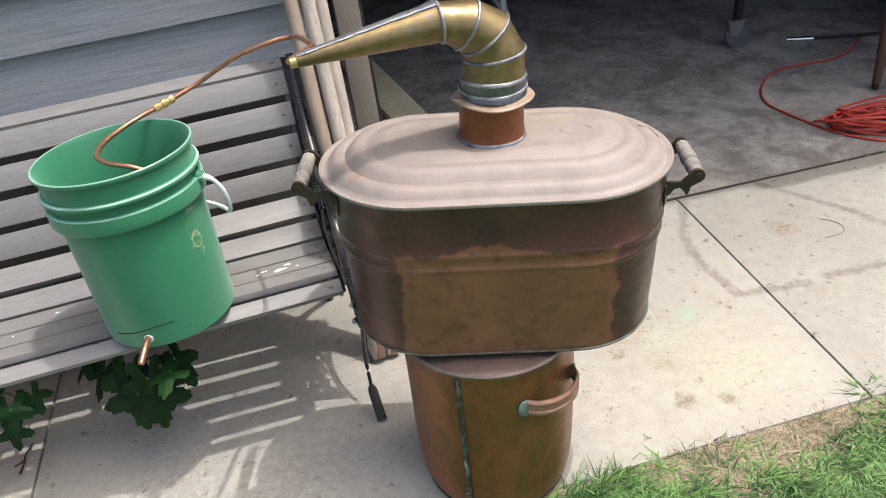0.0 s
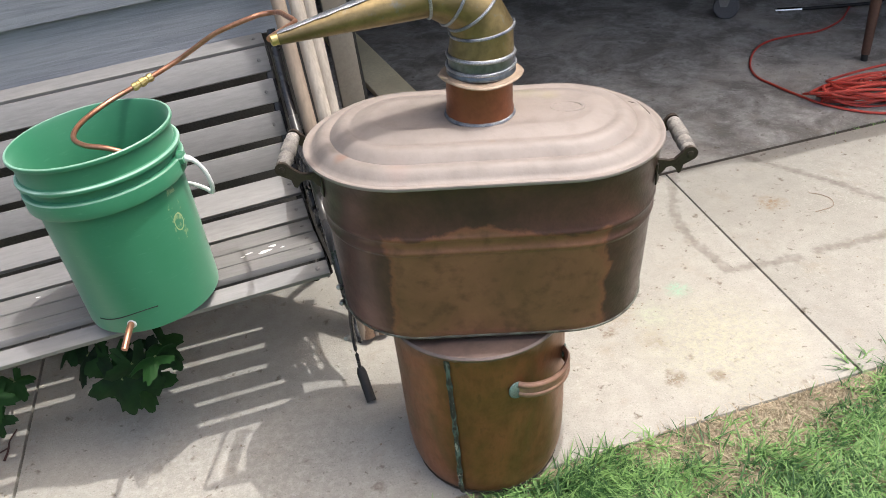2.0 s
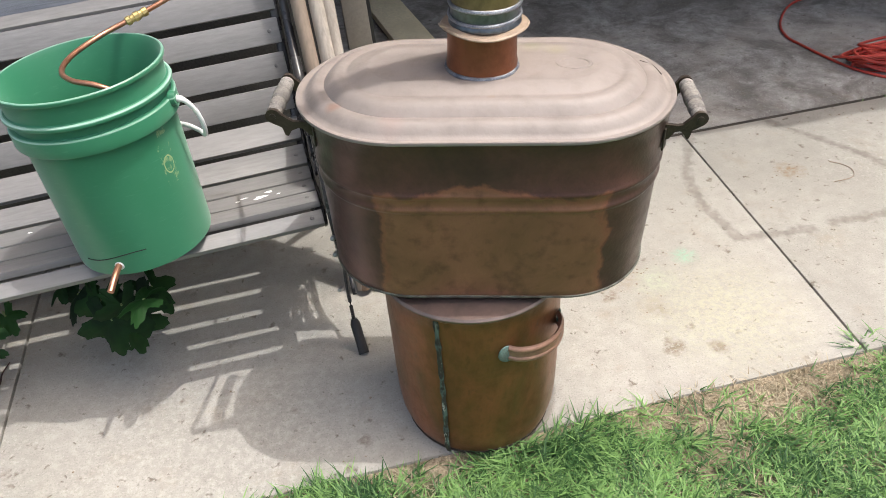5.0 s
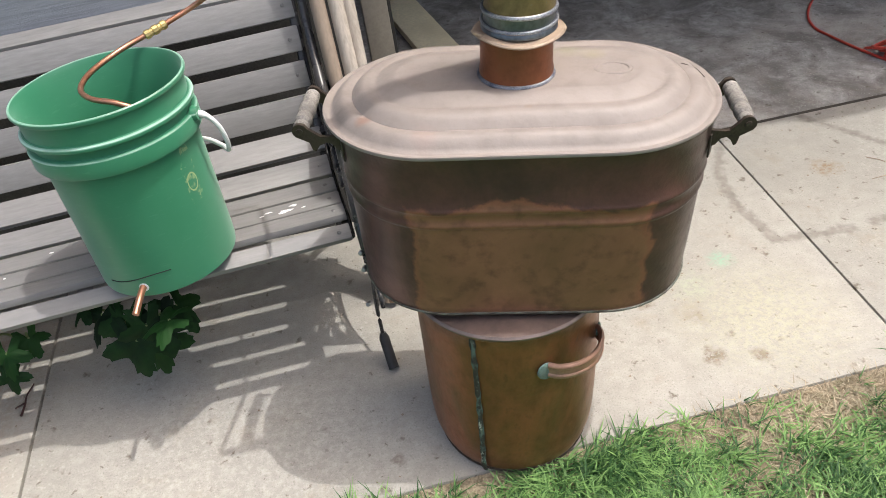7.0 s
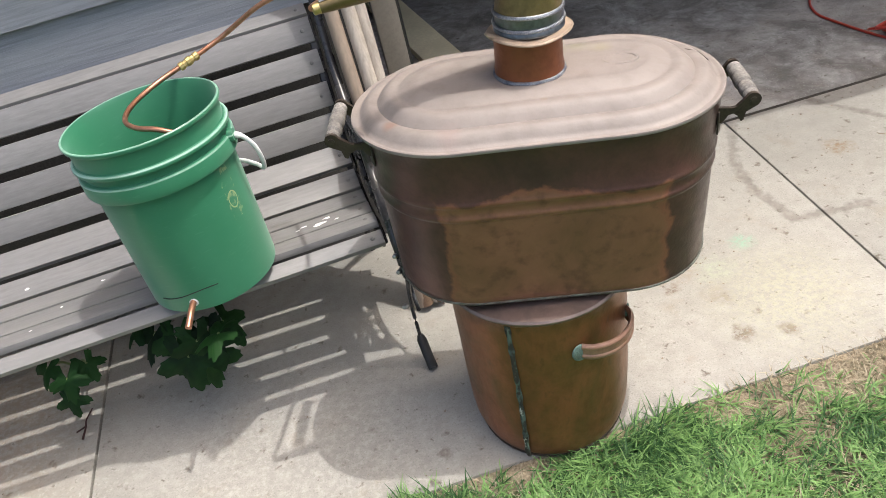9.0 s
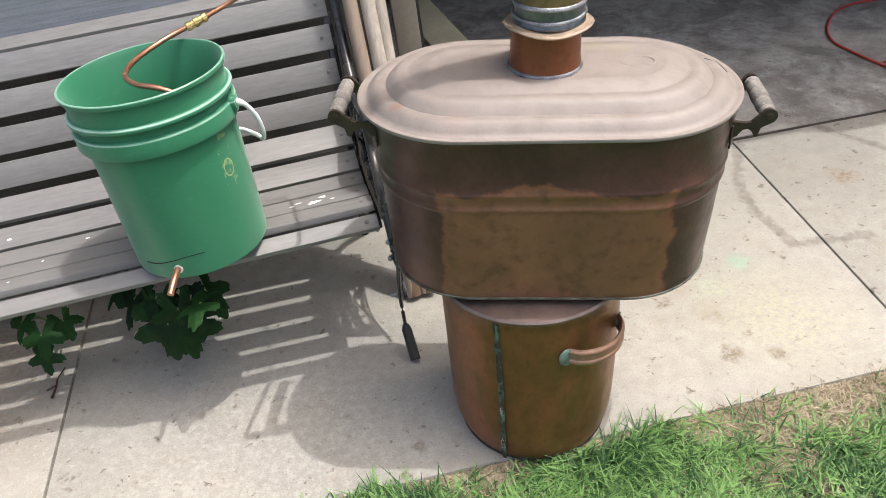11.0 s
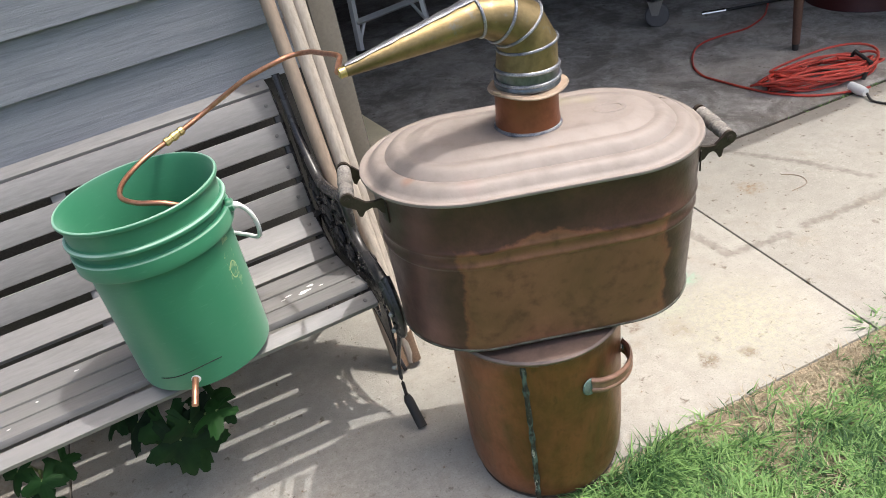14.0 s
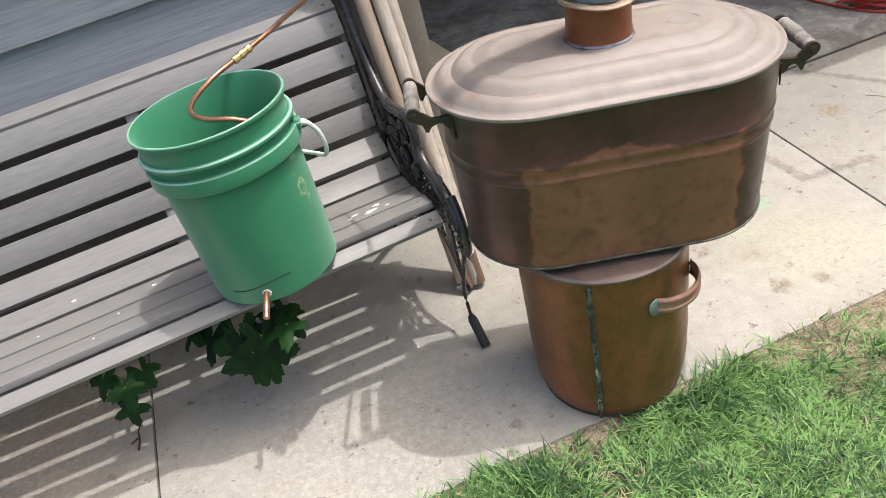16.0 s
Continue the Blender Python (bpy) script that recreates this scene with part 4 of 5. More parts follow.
def frame_side(x, lift):
    side = thing("end_frame", pose(x, 0, 0, 0, 2.2, 0), "", "")
    side.parent = bench
    part("arm_rail", sweep([(0.026, y, z) for y, z in arm_line], lambda t: 0.0100 + 0.004 * math.exp(-((t - 0.45) / 0.20) ** 2) + 0.004 * math.exp(-((t - 0.86) / 0.10) ** 2), 12), IRON, side, "glossy black arm rail")
    part("front_leg", sweep(smooth_line([(0.031, -0.034, 0.365), (0.031, -0.016, 0.300), (0.031, 0.020, 0.225), (0.032, 0.050, 0.140), (0.034, 0.042, 0.060 + lift)], 5), lambda t: 0.0062 - 0.002 * t + 0.007 * math.exp(-(t / 0.16) ** 2), 10), IRON, side)
    part("leg_socket", sweep(smooth_line([(0.031, 0.004, 0.440), (0.031, -0.020, 0.415), (0.031, -0.040, 0.378), (0.031, -0.039, 0.338), (0.031, -0.032, 0.325)], 4), 0.0210, 12, True, 0.6, (1, 0, 0)), IRON, side, "black iron leg socket")
    part("foot", sweep([(0.034, 0.045, 0.072 + lift), (0.035, 0.040, 0.060 + lift), (0.040, 0.000, 0.012 + lift), (0.041, -0.008, 0.004 + lift)], lambda t: 0.0075 + 0.0045 * min(1, 3 * t), 12), BLACK_RUBBER, side, "black rubber foot")
    part("rear_leg", sweep(smooth_line([(0.010, 0.40, 0.43), (0.010, 0.45, 0.30), (0.010, 0.51, 0.14), (0.010, 0.55, lift)], 5), 0.012, 10), IRON, side)
    part("seat_strap", sweep([(0.002, p.x, p.y - 0.014) for p in prof_line], 0.011, 8, True, 0.5), IRON, side)
    part("bow_stretcher", sweep([(0.046, y, z) for y, z in bow_line], 0.0048, 8), IRON, side)
    low = lambda y: height_at(under, y, max)
    part("arm_scrollwork", pierced(0.024, lambda y: low(y) - 0.01 if low(y) else None, lambda y: height_at(arm_line, y, max), 0.02, 0.50, 3, 26, 0.006, [(0.110, 0.425, 0.012, 0.012), (0.190, 0.450, 0.010, 0.014), (0.260, 0.470, 0.010, 0.018), (0.340, 0.500, 0.012, 0.016), (0.400, 0.540, 0.010, 0.014)]), IRON, side, "black pierced cast scrollwork")
    part("skirt_scrollwork", pierced(0.045, lambda y: height_at(bow_line, y, max), lambda y: low(y) + 0.040 if low(y) else None, 0.086, 0.431, 9, 3, 0.005, [(0.303, 0.308, 0.011, 0.023), (0.261, 0.331, 0.011, 0.025), (0.213, 0.364, 0.011, 0.021), (0.222, 0.292, 0.011, 0.023), (0.178, 0.294, 0.013, 0.030), (0.146, 0.278, 0.016, 0.032), (0.126, 0.371, 0.013, 0.021), (0.156, 0.391, 0.011, 0.016), (0.196, 0.331, 0.008, 0.016), (0.281, 0.284, 0.008, 0.018)]), IRON, side, "black pierced cast scrollwork")
    for cy, cz, rr in ((0.20, 0.520, 0.030), (0.265, 0.508, 0.024), (0.37, 0.500, 0.034), (0.30, 0.462, 0.032), (0.23, 0.440, 0.028), (0.17, 0.425, 0.022), (0.20, 0.270, 0.026), (0.31, 0.250, 0.030)):
        pts = [(0.016, cy + rr * (1 - 0.6 * k / 20) * math.cos(0.5 * k), cz + rr * (1 - 0.6 * k / 20) * math.sin(0.5 * k)) for k in range(21)]
        part("scroll", sweep(pts, 0.0055, 6), IRON, side, "cast scroll")
    for y, z in ((-0.036, 0.382), (-0.034, 0.338), (0.034, 0.185)):
        b2 = lathe([(0.001, 0.016), (0.0045, 0.0155), (0.006, 0.010), (0.006, 0.0)], 10, (True, False))
        bmesh.ops.transform(b2, matrix=Matrix.Translation((0.018, y - 0.004, z)) @ pose(0, 0, 0, 70, 0, -30), verts=b2.verts)
        part("carriage_bolt", b2, STEEL, side, "zinc bolt")


frame_side(0.0, 0.0)
frame_side(-B_LEN - 0.03, 0.056)
# old paint drips on the seat
drip_rng = random.Random(11)


def drip(slat_no, x, size, stretch):
    bm = bmesh.new()
    ring = [bm.verts.new((size * stretch * math.cos(a) * drip_rng.uniform(0.5, 1.2), size * math.sin(a) * drip_rng.uniform(0.5, 1.2), 0)) for a in [2 * math.pi * i / 12 for i in range(12)]]
    top = bm.verts.new((0, 0, 0.0012))
    for a, b in zip(ring, ring[1:] + ring[:1]):
        bm.faces.new((a, b, top))
    bmesh.ops.transform(bm, matrix=slat_pose(slat_no)[0] @ Matrix.Translation((x, drip_rng.uniform(-0.014, 0.014), 0.0003)), verts=bm.verts)
    part("paint_drip", bm, PAINT_DROP, slats[slat_no], "white paint drip")


for no, x, size, stretch in ((2, -0.115, 0.008, 2.4), (2, -0.095, 0.006, 1.6), (2, -0.075, 0.004, 1.5), (2, -0.150, 0.004, 2.4), (2, -0.165, 0.003, 2.0),
                             (3, -0.62, 0.004, 1.6), (2, -0.70, 0.0035, 1.2), (4, -0.80, 0.004, 1.3), (3, -0.88, 0.003, 1.0), (1, -0.75, 0.003, 1.5)):
    drip(no, x, size, stretch)
# flat strap under the slats at mid length
bm = sweep([(-0.53 + 0.038 * p.y, p.x, p.y - 0.013) for p in prof_line], 0.016, 8, True, 0.25)
part("middle_strap", bm, SLAT, bench, "grey strap under the slats")

# ---- the bucket ----
BUCKET = pose(-0.134, 1.392, 0.4015, -2.3, -2.8, 0)
bucket = thing("bucket", BUCKET, "green plastic pail with a white bail, standing on the bench", "bucket")
BH = 0.374
prof = [(0.02, 0.006), (0.118, 0.004), (0.1265, 0.0), (0.1315, 0.003), (0.1328, 0.010), (0.1366, 0.250), (0.1372, 0.268), (0.1490, 0.2690), (0.1503, 0.272), (0.1497, 0.283), (0.1503, 0.2965), (0.1495, 0.3000), (0.1465, 0.3012), (0.1395, 0.302), (0.1390, 0.319), (0.1508, 0.3205), (0.1518, 0.3235), (0.1508, 0.3272), (0.1475, 0.3285), (0.1425, 0.3300),
        (0.1440, 0.364), (0.1500, 0.3655), (0.1514, 0.3685), (0.1508, 0.3722), (0.1490, BH), (0.1470, BH), (0.1415, 0.362), (0.135, 0.26), (0.127, 0.012), (0.02, 0.010)]
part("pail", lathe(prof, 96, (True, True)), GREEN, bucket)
EAR = math.atan2(-0.042, 0.150)
for a in (EAR, EAR + math.pi):
    bm = lathe([(0.001, 0.012), (0.012, 0.011), (0.014, 0.004), (0.014, 0.0)], 16, (True, False))
    bmesh.ops.transform(bm, matrix=Matrix.Rotation(a, 4, "Z") @ pose(0.146, 0, 0.296, 0, 90, 0), verts=bm.verts)
    part("ear", bm, GREEN, bucket)
half = [(0.0, 0.156, 0.296), (0.03, 0.169, 0.286), (0.06, 0.180, 0.264), (0.09, 0.184, 0.238), (0.14, 0.182, 0.213), (0.25, 0.175, 0.195), (0.55, 0.166, 0.184), (1.00, 0.161, 0.178), (1.57, 0.159, 0.174)]
far_half = [(1.00, 0.158, 0.180), (0.50, 0.158, 0.202), (0.24, 0.158, 0.230), (0.12, 0.158, 0.258), (0.0, 0.154, 0.296)]
loop = [(EAR + a, q, z) for a, q, z in half] + [(EAR + math.pi - a, q, z) for a, q, z in far_half]
pts = [(q * math.cos(a), q * math.sin(a), z) for a, q, z in loop]
bail = part("bail", sweep(smooth_line(pts, 5), lambda t: 0.0046 + 0.002 * math.exp(-((t - 0.03) / 0.03) ** 2), 10), WHITE_PLASTIC, bucket, "white plastic bail hanging down")
SP = math.atan2(1.271 - 1.396, -0.179 + 0.134)
sx, sy = math.cos(SP), math.sin(SP)
part("spout", sweep(smooth_line([(0.115 * sx + 0.007, 0.115 * sy, 0.026), (0.140 * sx + 0.008, 0.140 * sy, 0.025), (0.165 * sx + 0.010, 0.165 * sy, 0.020), (0.193 * sx + 0.010, 0.193 * sy, 0.008)], 5), 0.0063, 12, True), BRIGHT, bucket, "short copper outlet pipe")
part("sealant", ring_torus(0.0075, 0.0028, Matrix.Translation((0.1335 * sx + 0.008, 0.1335 * sy, 0.025)) @ Matrix.Rotation(SP, 4, "Z") @ pose(0, 0, 0, 0, 90, 0), 20, 8), WHITE_PLASTIC, bucket, "whitish sealant ring")
pts = [(0.1336 * math.cos(SP + a), 0.1336 * math.sin(SP + a), 0.044 + 0.004 * math.sin(5 * a) + 0.010 * a) for a in [-0.45 + 0.06 * i for i in range(17)]]
part("marker_line", sweep(pts, 0.0011, 6, True, 1.0), BLACK_INK, bucket, "thin black marker line")

# ---- poles against the jamb ----
def pole(base, top, r, material, label, rough_end=False):
    p = thing("wooden_pole", pose(*base), label, "pole", "poles beside the door jamb")
    d = Vector(top) - Vector(base)
    n = 14
    line = [d * (i / n) + Vector((0.004 * math.sin(3 * i / n + r * 900), 0.0, 0)) for i in range(n + 1)]
    part("shaft", sweep(line, lambda t: r * (1 - 0.08 * t), 14), material, p)
    if rough_end:
        part("raw_end", sweep([d * 0.0, d * 0.04, d * 0.075], lambda t: r * (1.04 + 0.02 * math.sin(9 * t)), 14), POLE_END, p, "split dark raw end")


pole((0.302, 1.545, 0.014), (0.250, 1.885, 1.10), 0.0180, POLE_TAN, "tan wooden pole leaning between bench and jamb", True)
pole((0.340, 1.550, 0.014), (0.290, 1.885, 1.11), 0.0180, POLE_WHITE, "pale weathered pole leaning between bench and jamb", True)
pole((0.348, 1.580, 0.014), (0.328, 1.882, 1.12), 0.0165, POLE_WHITE, "whitewashed pole leaning against the jamb", False)

# ---- inside the garage ----
bm = box((0.155, 1.75, 0.030), (0, 0, 0), 0.004)
solid("loose_plank", bm, PANEL, pose(0.738, 3.20, 0.020, 0, 0, 5.5), "cream painted plank lying on the garage floor", "plank")

ladder = thing("step_ladder", pose(1.133, 4.04, 0), "white metal folding step ladder standing in the dark garage", "ladder")
for x, y in ((0, 0), (0.47, 0.14)):
    top = Vector((0.235 + (x - 0.235) * 0.55, y + 0.35, 1.7))
    part("rail", sweep([(x, y, 0.02), top], 0.020, 4, True, 0.6), ALU, ladder)
    part("rubber_foot", box((0.05, 0.05, 0.03), (x, y, 0.015), 0.004), BLACK_RUBBER, ladder, "dark rubber foot")
for z in (0.17, 0.47, 0.77, 1.07, 1.37):
    f = z / 1.7
    a = Vector((0.235 - 0.235 * (1 - 0.45 * f), 0 + 0.35 * f, z))
    b = Vector((0.235 + 0.235 * (1 - 0.45 * f), 0.14 + 0.35 * f, z))
    part("step", sweep([a, b], 0.030, 4, True, 0.6), ALU, ladder)
part("brace", sweep([(0.008, 0.02, 0.06), (0.07, 0.06, 0.16)], 0.010, 6), ALU, ladder)
part("brace", sweep([(0.455, 0.15, 0.06), (0.39, 0.15, 0.16)], 0.010, 6), ALU, ladder)

cart = thing("caster_leg", pose(2.44, 3.20, 0), "grey swivel caster under the leg of a shop stand", "caster")
bm = lathe([(0.012, -0.016), (0.045, -0.016), (0.050, -0.010), (0.050, 0.010), (0.045, 0.016), (0.012, 0.016)], 28, (True, True))
bmesh.ops.transform(bm, matrix=pose(0, 0, 0.06, 90, 0, -35) @ Matrix.Scale(1.2, 4), verts=bm.verts)
part("wheel", bm, GREY_RUBBER, cart, "grey rubber wheel")
for s in (-1, 1):
    prof = [(-0.014, 0.045), (0.014, 0.045), (0.034, 0.112), (-0.034, 0.112)]
    bm = skin([[(x - 0.01, s * 0.021 - 0.0015, z) for x, z in prof], [(x - 0.01, s * 0.021 + 0.0015, z) for x, z in prof]], True, (True, True))
    bmesh.ops.transform(bm, matrix=pose(0, 0, 0.012, 0, 0, -35) @ Matrix.Scale(1.12, 4), verts=bm.verts)
    part("fork_plate", bm, STEEL, cart, "zinc fork plate")
part("top_plate", box((0.085, 0.07, 0.006), (-0.012, 0, 0.140), 0.001), STEEL, cart)
part("stand_leg", box((0.032, 0.032, 0.70), (-0.012, 0, 0.493), 0.003), BLACK_RUBBER, cart, "dark square leg")

leg = thing("wooden_table_leg", pose(2.625, 2.48, 0), "brown stained wooden leg with a dark tip", "table leg")
part("post", sweep([(0, 0, 0.03), (0.012, 0.02, 0.35), (0.03, 0.04, 0.74)], lambda t: 0.017 + 0.014 * t, 12), REDWOOD, leg)
part("tip", sweep([(0, 0, 0), (0, 0.002, 0.035)], 0.014, 12), BLACK_RUBBER, leg, "dark worn tip")

drum = thing("drum", pose(3.38, 2.78, 0), "dark red metal drum standing in shade", "drum")
part("shell", lathe([(0.05, 0.0), (0.27, 0.0), (0.275, 0.006), (0.27, 0.015), (0.268, 0.26), (0.276, 0.268), (0.268, 0.276), (0.268, 0.54), (0.276, 0.548), (0.268, 0.556), (0.268, 0.83), (0.276, 0.84)], 48, (True, True)), DRUM, drum)

bar = thing("pry_bar", pose(2.68, 3.15, 0.011), "black bar with a bright chrome end on the floor", "bar")
part("shaft", sweep([(0.10, -0.04, 0), (0.404, -0.16, 0.01)], 0.0075, 10), BLACK_RUBBER, bar)
part("chrome_end", sweep([(0, 0, 0), (0.10, -0.04, 0), (0.115, -0.046, 0.0)], 0.011, 10), CHROME, bar, "chrome end")
part("chrome_joint", sweep([(0.404, -0.16, 0.01), (0.46, -0.18, 0.012)], 0.013, 10), CHROME, bar, "chrome joint")

cord = thing("extension_cord", pose(2.42, 2.16, 0), "orange-red extension cord in a loose coil on the garage floor", "cord")
lead = [(2.995, 3.02), (2.85, 2.90), (2.687, 2.833), (2.56, 2.84), (2.432, 2.835), (2.32, 2.78), (2.2, 2.648), (2.150, 2.53), (2.157, 2.434), (2.18, 2.30), (2.216, 2.182), (2.30, 2.07), (2.413, 2.008), (2.50, 1.985)]
part("lead", sweep([p - Vector((2.42, 2.16, 0)) for p in smooth_line([(x, y, 0.008) for x, y in lead], 7)], 0.0048, 8), CORD, cord)
rng = random.Random(4)
for i in range(16):
    ph, cx, cy = rng.uniform(0, 6.28), rng.uniform(-0.045, 0.045), rng.uniform(-0.03, 0.03)
    ra, rb = rng.uniform(0.17, 0.25), rng.uniform(0.035, 0.095)
    zz = 0.010 + 0.0045 * i
    pts = [(cx + ra * math.cos(a + ph), cy + rb * math.sin(a + ph), zz + 0.016 * math.sin(2 * a + i)) for a in [2 * math.pi * k / 30 for k in range(29)]]
    bm = sweep(pts, 0.0050, 8)
    bmesh.ops.rotate(bm, cent=(0, 0, 0), matrix=Matrix.Rotation(-0.25, 3, "Z"), verts=bm.verts)
    for v in bm.verts:
        v.co.z = max(v.co.z, 0.003)
    part("loop", bm, CORD, cord)
part("tie", sweep([(0.13, -0.10, 0.005), (0.15, -0.11, 0.07), (0.165, -0.02, 0.09), (0.155, 0.02, 0.02)], 0.009, 8), BLACK_RUBBER, cord, "black tie")

plug = thing("plug_lead", pose(2.43, 1.945, 0), "white socket end with a thin dark lead lying on the walk", "plug")
part("socket_end", sweep([(0, 0, 0.018), (0.0, 0.03, 0.020), (0.004, 0.075, 0.024)], lambda t: 0.016 + 0.004 * math.sin(3 * t), 12), WHITE_PLASTIC, plug, "white plug body")
part("dark_lead", sweep(smooth_line([(0, -0.005, 0.016), (-0.02, -0.05, 0.006), (-0.005, -0.12, 0.006), (-0.05, -0.19, 0.006), (-0.12, -0.24, 0.006), (-0.10, -0.31, 0.006), (0.02, -0.36, 0.006)], 6), 0.0045, 8), BLACK_RUBBER, plug, "dark lead")

# ---- plants under the bench ----
def lobed_leaf(size, rng):
    """A lobed palmate leaf, cupped, lying in its own plane."""
    bm = bmesh.new()
    c = bm.verts.new((0, 0, 0))
    ring, inner = [], []
    n = 61
    for k in range(n):
        a = -2.75 + 5.5 * k / (n - 1)
        saw = abs(((a / (2 * math.pi) * 5 + 0.5) % 1.0) - 0.5) * 2
        lob = 0.46 + 0.54 * (1 - saw) ** 1.3 + 0.10 * math.exp(-((saw - 0.42) / 0.12) ** 2)
        r = size * lob * (0.85 + 0.15 * math.cos(a)) * (1 + 0.05 * (k % 2)) * rng.uniform(0.95, 1.05)
        ring.append(bm.verts.new((r * math.cos(a), r * math.sin(a), -0.25 * r * r / size + 0.05 * size * math.sin(3 * a))))
        inner.append(bm.verts.new((0.5 * r * math.cos(a), 0.5 * r * math.sin(a), 0.02 * size * math.cos(5 * a))))
    for k in range(n - 1):
        bm.faces.new((c, inner[k], inner[k + 1]))
        bm.faces.new((inner[k], ring[k], ring[k + 1], inner[k + 1]))
    return bm


def plant(base, leaves, seed):
    rng = random.Random(seed)
    p = thing("weed", pose(*base), "dark green broad-leaved weed growing under the bench", "plant", "weeds under the bench")
    for x, y, z, size, tilt, turn in leaves:
        d = Vector((x, y, z)) - Vector(base)
        part("stem", sweep(smooth_line([(0, 0, 0), d * 0.5 + Vector((0, 0, 0.03)), d], 5), 0.003, 6), STEM, p)
        bm = lobed_leaf(size, rng)
        bmesh.ops.transform(bm, matrix=Matrix.Translation(d) @ pose(0, 0, 0, 0, 0, turn) @ pose(0, 0, 0, 0, tilt, 0), verts=bm.verts)
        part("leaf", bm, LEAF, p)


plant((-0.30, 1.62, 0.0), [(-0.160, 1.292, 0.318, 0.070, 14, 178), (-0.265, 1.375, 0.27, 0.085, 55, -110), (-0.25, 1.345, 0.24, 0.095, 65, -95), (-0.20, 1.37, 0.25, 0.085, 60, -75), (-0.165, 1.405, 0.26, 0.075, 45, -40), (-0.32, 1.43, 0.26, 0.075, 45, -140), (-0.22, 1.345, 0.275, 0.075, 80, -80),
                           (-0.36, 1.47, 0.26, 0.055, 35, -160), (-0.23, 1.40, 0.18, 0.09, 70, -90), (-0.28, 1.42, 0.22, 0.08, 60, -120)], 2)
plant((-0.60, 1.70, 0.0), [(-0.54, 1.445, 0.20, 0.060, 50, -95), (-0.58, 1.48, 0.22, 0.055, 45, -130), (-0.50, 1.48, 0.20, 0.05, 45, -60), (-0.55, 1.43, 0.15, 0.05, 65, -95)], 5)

twig = thing("twig", pose(-0.59, 1.455, 0.004), "dark reddish twig lying on the walk", "twig")
part("stick", sweep(smooth_line([(0, 0, 0), (0.006, 0.03, 0.004), (0.004, 0.06, 0.002), (0.016, 0.095, 0.003)], 4), lambda t: 0.0030 - 0.0015 * t, 6), TWIG, twig)
part("side_shoot", sweep([(0.004, 0.035, 0.004), (-0.014, 0.022, 0.006)], 0.0020, 6), TWIG, twig)
wire = solid("wire_scrap", sweep(smooth_line([(1.765, 1.70, 0.002), (1.79, 1.675, 0.002), (1.80, 1.64, 0.002), (1.775, 1.605, 0.002), (1.71, 1.60, 0.002)], 6), 0.0011, 6), WIRE, None, "curl of thin rusty wire lying on the walk", "wire")

# ---- the lawn ----
def blades(name, count, where, height, width, material, label, seed, tuft=1):
    rng = np.random.default_rng(seed)
    verts, faces = [], []
    made, left = 0, 0
    while made < count:
        if left == 0:
            tx, ty, keep = where(rng)
            if not keep:
                continue
            left, way = tuft, 5.0 * noise.noise(Vector((tx * 9, ty * 9, 4.0))) + rng.uniform(-1.2, 1.2)
        left -= 1
        made += 1
        x, y = (tx, ty) if tuft == 1 else (tx + rng.normal(0, 0.007), ty + rng.normal(0, 0.007))
        h, w = height(rng, x, y), width * rng.uniform(0.6, 1.3)
        yaw, lean, droop = rng.uniform(0, 6.283) if tuft == 1 else rng.normal(way, 1.1), rng.uniform(0.05, 0.9), rng.uniform(0.3, 2.0)
        dx, dy = math.cos(yaw), math.sin(yaw)
        sx_, sy_ = -dy, dx
        z0 = ground_z(x, y) - 0.004
        k0 = len(verts)
        for i, t in enumerate((0.0, 0.4, 0.75, 1.0)):
            out = h * (lean * t + droop * t * t * 0.5)
            up = h * (t - 0.35 * droop * t * t) * (1 - 0.25 * lean)
            ww = w * (1 - t ** 3) * 0.5
            cx, cy, cz = x + dx * out, y + dy * out, z0 + up
            if i < 3:
                verts += [(cx - sx_ * ww, cy - sy_ * ww, cz), (cx + sx_ * ww, cy + sy_ * ww, cz)]
            else:
                verts.append((cx, cy, cz))
        faces += [(k0, k0 + 1, k0 + 3, k0 + 2), (k0 + 2, k0 + 3, k0 + 5, k0 + 4), (k0 + 4, k0 + 5, k0 + 6)]
    me = bpy.data.meshes.new(name)
    me.from_pydata(verts, [], faces)
    me.materials.append(material)
    for p in me.polygons:
        p.use_smooth = True
    return tagged(new(name, me), label, "grass", "", "stuff")


def edge(x):
    """Where the turf ends beside the walk."""
    return SLAB_EDGE - 0.012 + 0.022 * noise.noise(Vector((x * 7, 0.3, 0))) + 0.012 * noise.noise(Vector((x * 25, 1.3, 0))) - 0.030 * math.exp(-((x - 0.36) / 0.14) ** 2)


def density(x, y):
    """How thick the turf stands: thin and patchy along the walk, thicker on the far side."""
    d = 0.72 + 1.2 * noise.noise(Vector((x * 5.0, y * 5.0, 5.0))) + 0.5 * noise.noise(Vector((x * 14.0, y * 14.0, 2.0))) + (0.35 if x > 1.30 else 0.0)
    bare = 1.5 * math.exp(-(((x - 1.06) / 0.26) ** 4 + ((y - 0.955) / 0.060) ** 2)) + 0.45 * math.exp(-(((x - 1.02) / 0.26) ** 2 + ((y - 0.82) / 0.10) ** 2)) + 0.35 * math.exp(-(((x - 0.78) / 0.10) ** 2 + ((y - 0.92) / 0.06) ** 2))
    return max(0.05, min(1.0, d + 0.35 - bare))


def turf(rng):
    x, y = rng.uniform(-0.7, 2.3), rng.uniform(0.1, 1.06)
    return x, y, y < edge(x) and rng.random() < density(x, y)


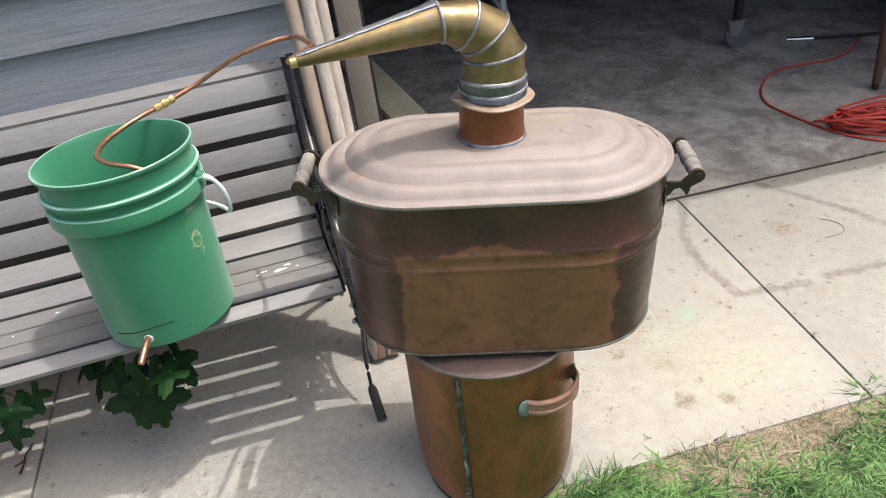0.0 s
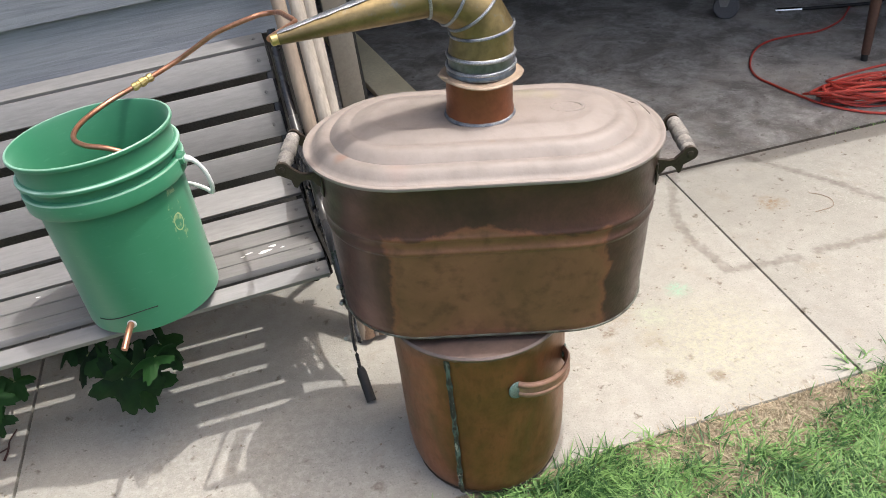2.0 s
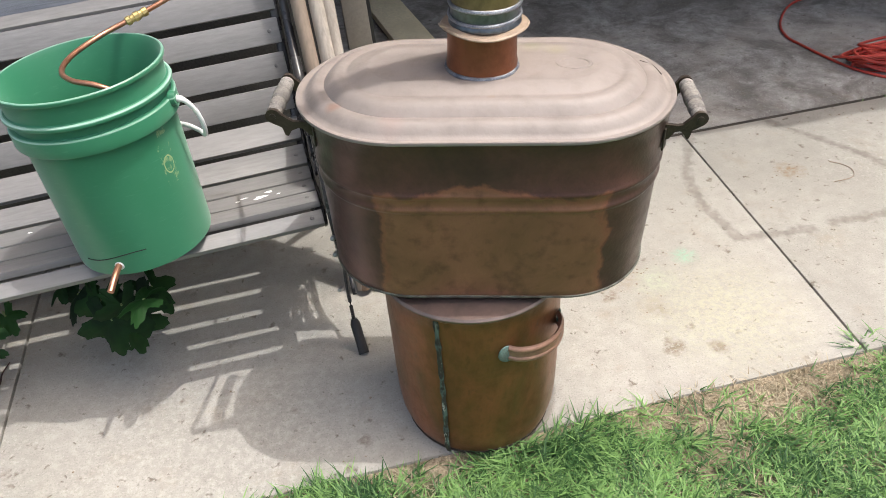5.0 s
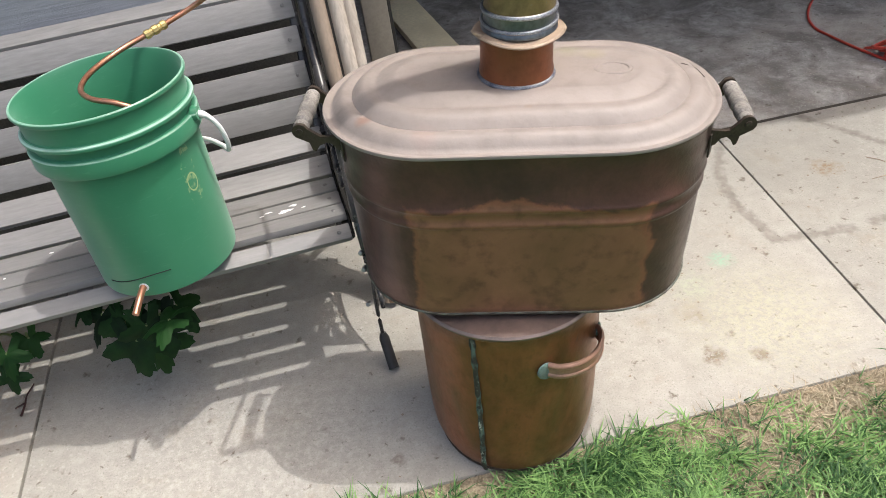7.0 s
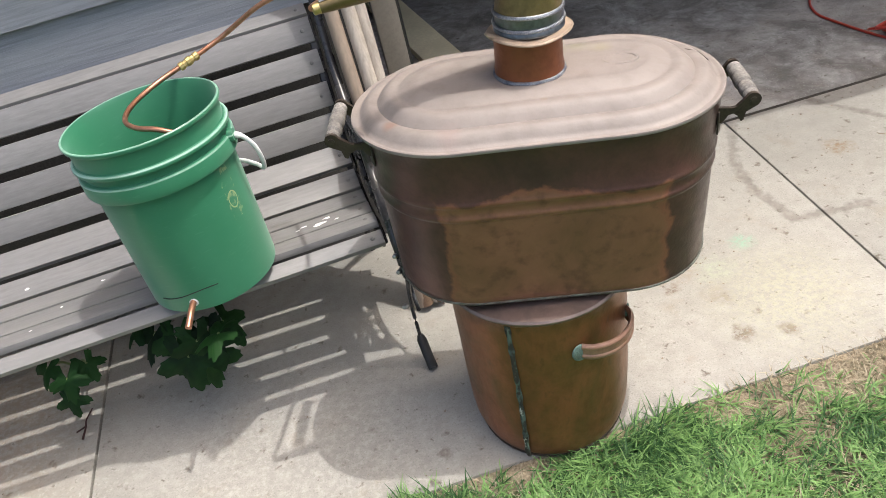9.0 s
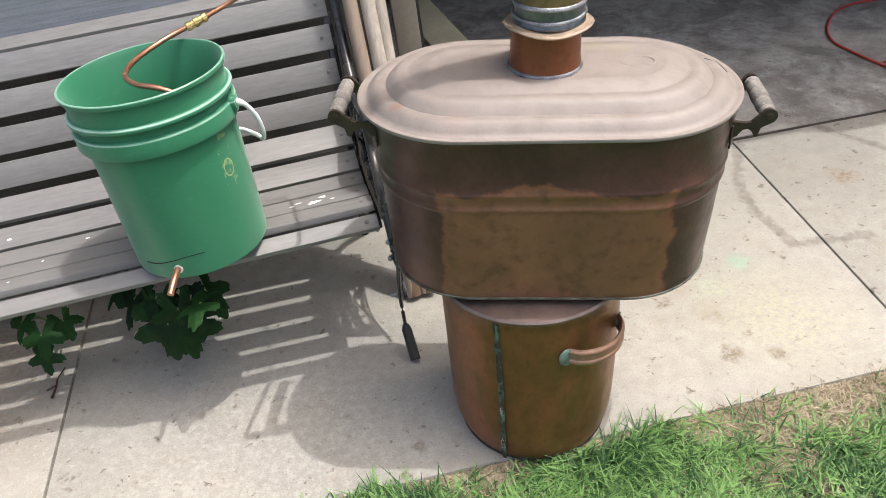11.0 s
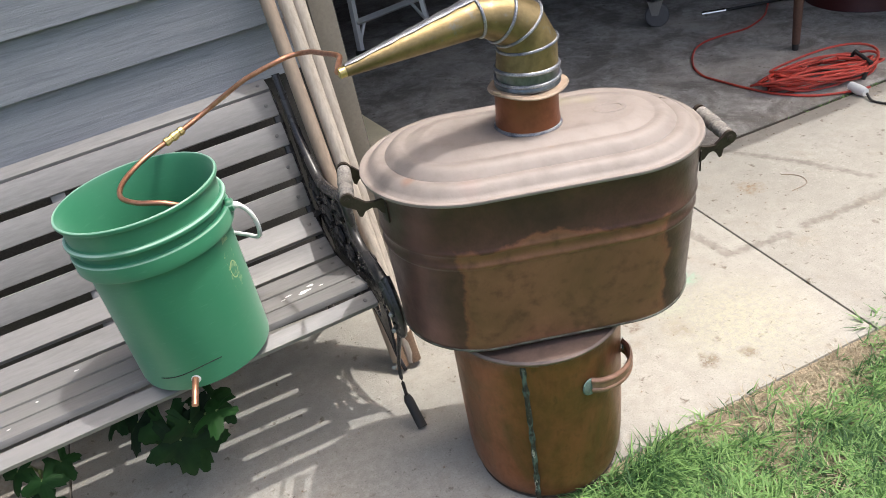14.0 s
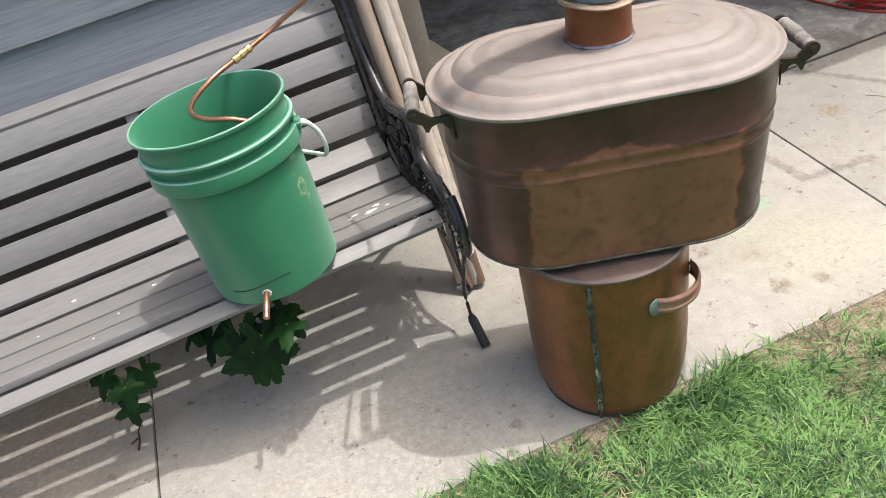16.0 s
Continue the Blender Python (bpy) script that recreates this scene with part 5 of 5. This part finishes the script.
def tall(rng, x, y):
    return rng.uniform(0.020, 0.056) * (0.75 + 0.6 * max(0.0, noise.noise(Vector((x * 3, y * 3, 9)))) + (0.25 if x > 1.4 else 0) + 0.55 * math.exp(-((x - 0.60) / 0.16) ** 2 - ((y - 0.93) / 0.07) ** 2))


blades("grass", 135000, turf, tall, 0.0036, GRASS, "green unmown lawn grass beside the walk", 1, 7)


def far_turf(rng):
    x, y = rng.uniform(-4.5, 5.5), rng.uniform(-3.5, 1.0)
    near = -0.7 < x < 2.3 and 0.1 < y
    return x, y, not near and y < edge(x)


blades("far_grass", 120000, far_turf, lambda r, x, y: r.uniform(0.03, 0.07), 0.0085, GRASS, "green lawn round the walk", 3)


def dry(rng):
    x, y = rng.uniform(-0.6, 2.2), rng.uniform(0.1, 1.03)
    return x, y, y < edge(x) + 0.01 and rng.random() < 1.14 - density(x, y)


blades("dry_grass", 14000, dry, lambda r, x, y: r.uniform(0.010, 0.034), 0.0022, STRAW, "dry straw-coloured grass and thatch", 2)


def crack_weeds(rng):
    if rng.random() < 0.05:
        return 1.375 + rng.normal(0, 0.02), 1.0 + abs(rng.normal(0, 0.02)), True
    x = rng.uniform(2.1, 3.2)
    return x, SILL_Y - 0.012 + rng.normal(0, 0.006), noise.noise(Vector((x * 5, 0, 2))) + 0.25 * (x - 2.0) > 0.0


blades("joint_weeds", 420, crack_weeds, lambda r, x, y: r.uniform(0.02, 0.055) if y < 1.5 else r.uniform(0.008, 0.022), 0.004, GRASS, "weeds sprouting from the joints of the walk", 6)


# ---- litter on the walk ----
rng = random.Random(21)
verts, faces = [], []
for cx, cy, sx_, sy_, count in ((1.02, 1.40, 0.05, 0.03, 14), (0.95, 1.32, 0.03, 0.05, 8), (0.965, 1.13, 0.012, 0.010, 8), (1.06, 1.10, 0.010, 0.008, 6), (1.62, 1.70, 0.05, 0.025, 18), (1.75, 1.55, 0.22, 0.16, 22), (2.0, 1.92, 0.35, 0.03, 40), (0.1, 1.25, 0.3, 0.14, 24), (-0.75, 1.35, 0.2, 0.2, 24)):
    for _ in range(count):
        x, y, s = rng.gauss(cx, sx_), max(1.03, min(1.98, rng.gauss(cy, sy_))), rng.uniform(0.0010, 0.0030)
        k0, n = len(verts), 6
        for lev, f in ((0.0005, 1.0), (0.0005 + s * 0.45, 0.6)):
            verts += [(x + s * f * (1 + 0.5 * math.sin(3 * i + x * 99)) * math.cos(1.047 * i), y + s * f * (1 + 0.4 * math.cos(2 * i + y * 99)) * math.sin(1.047 * i), lev) for i in range(n)]
        faces += [(k0 + i, k0 + (i + 1) % n, k0 + n + (i + 1) % n, k0 + n + i) for i in range(n)] + [tuple(range(k0 + n, k0 + 2 * n))]
me = bpy.data.meshes.new("litter")
me.from_pydata(verts, [], faces)
me.materials.append(LITTER)
tagged(new("litter", me), "small brown crumbs of dirt and rust on the walk", "litter", "", "stuff")
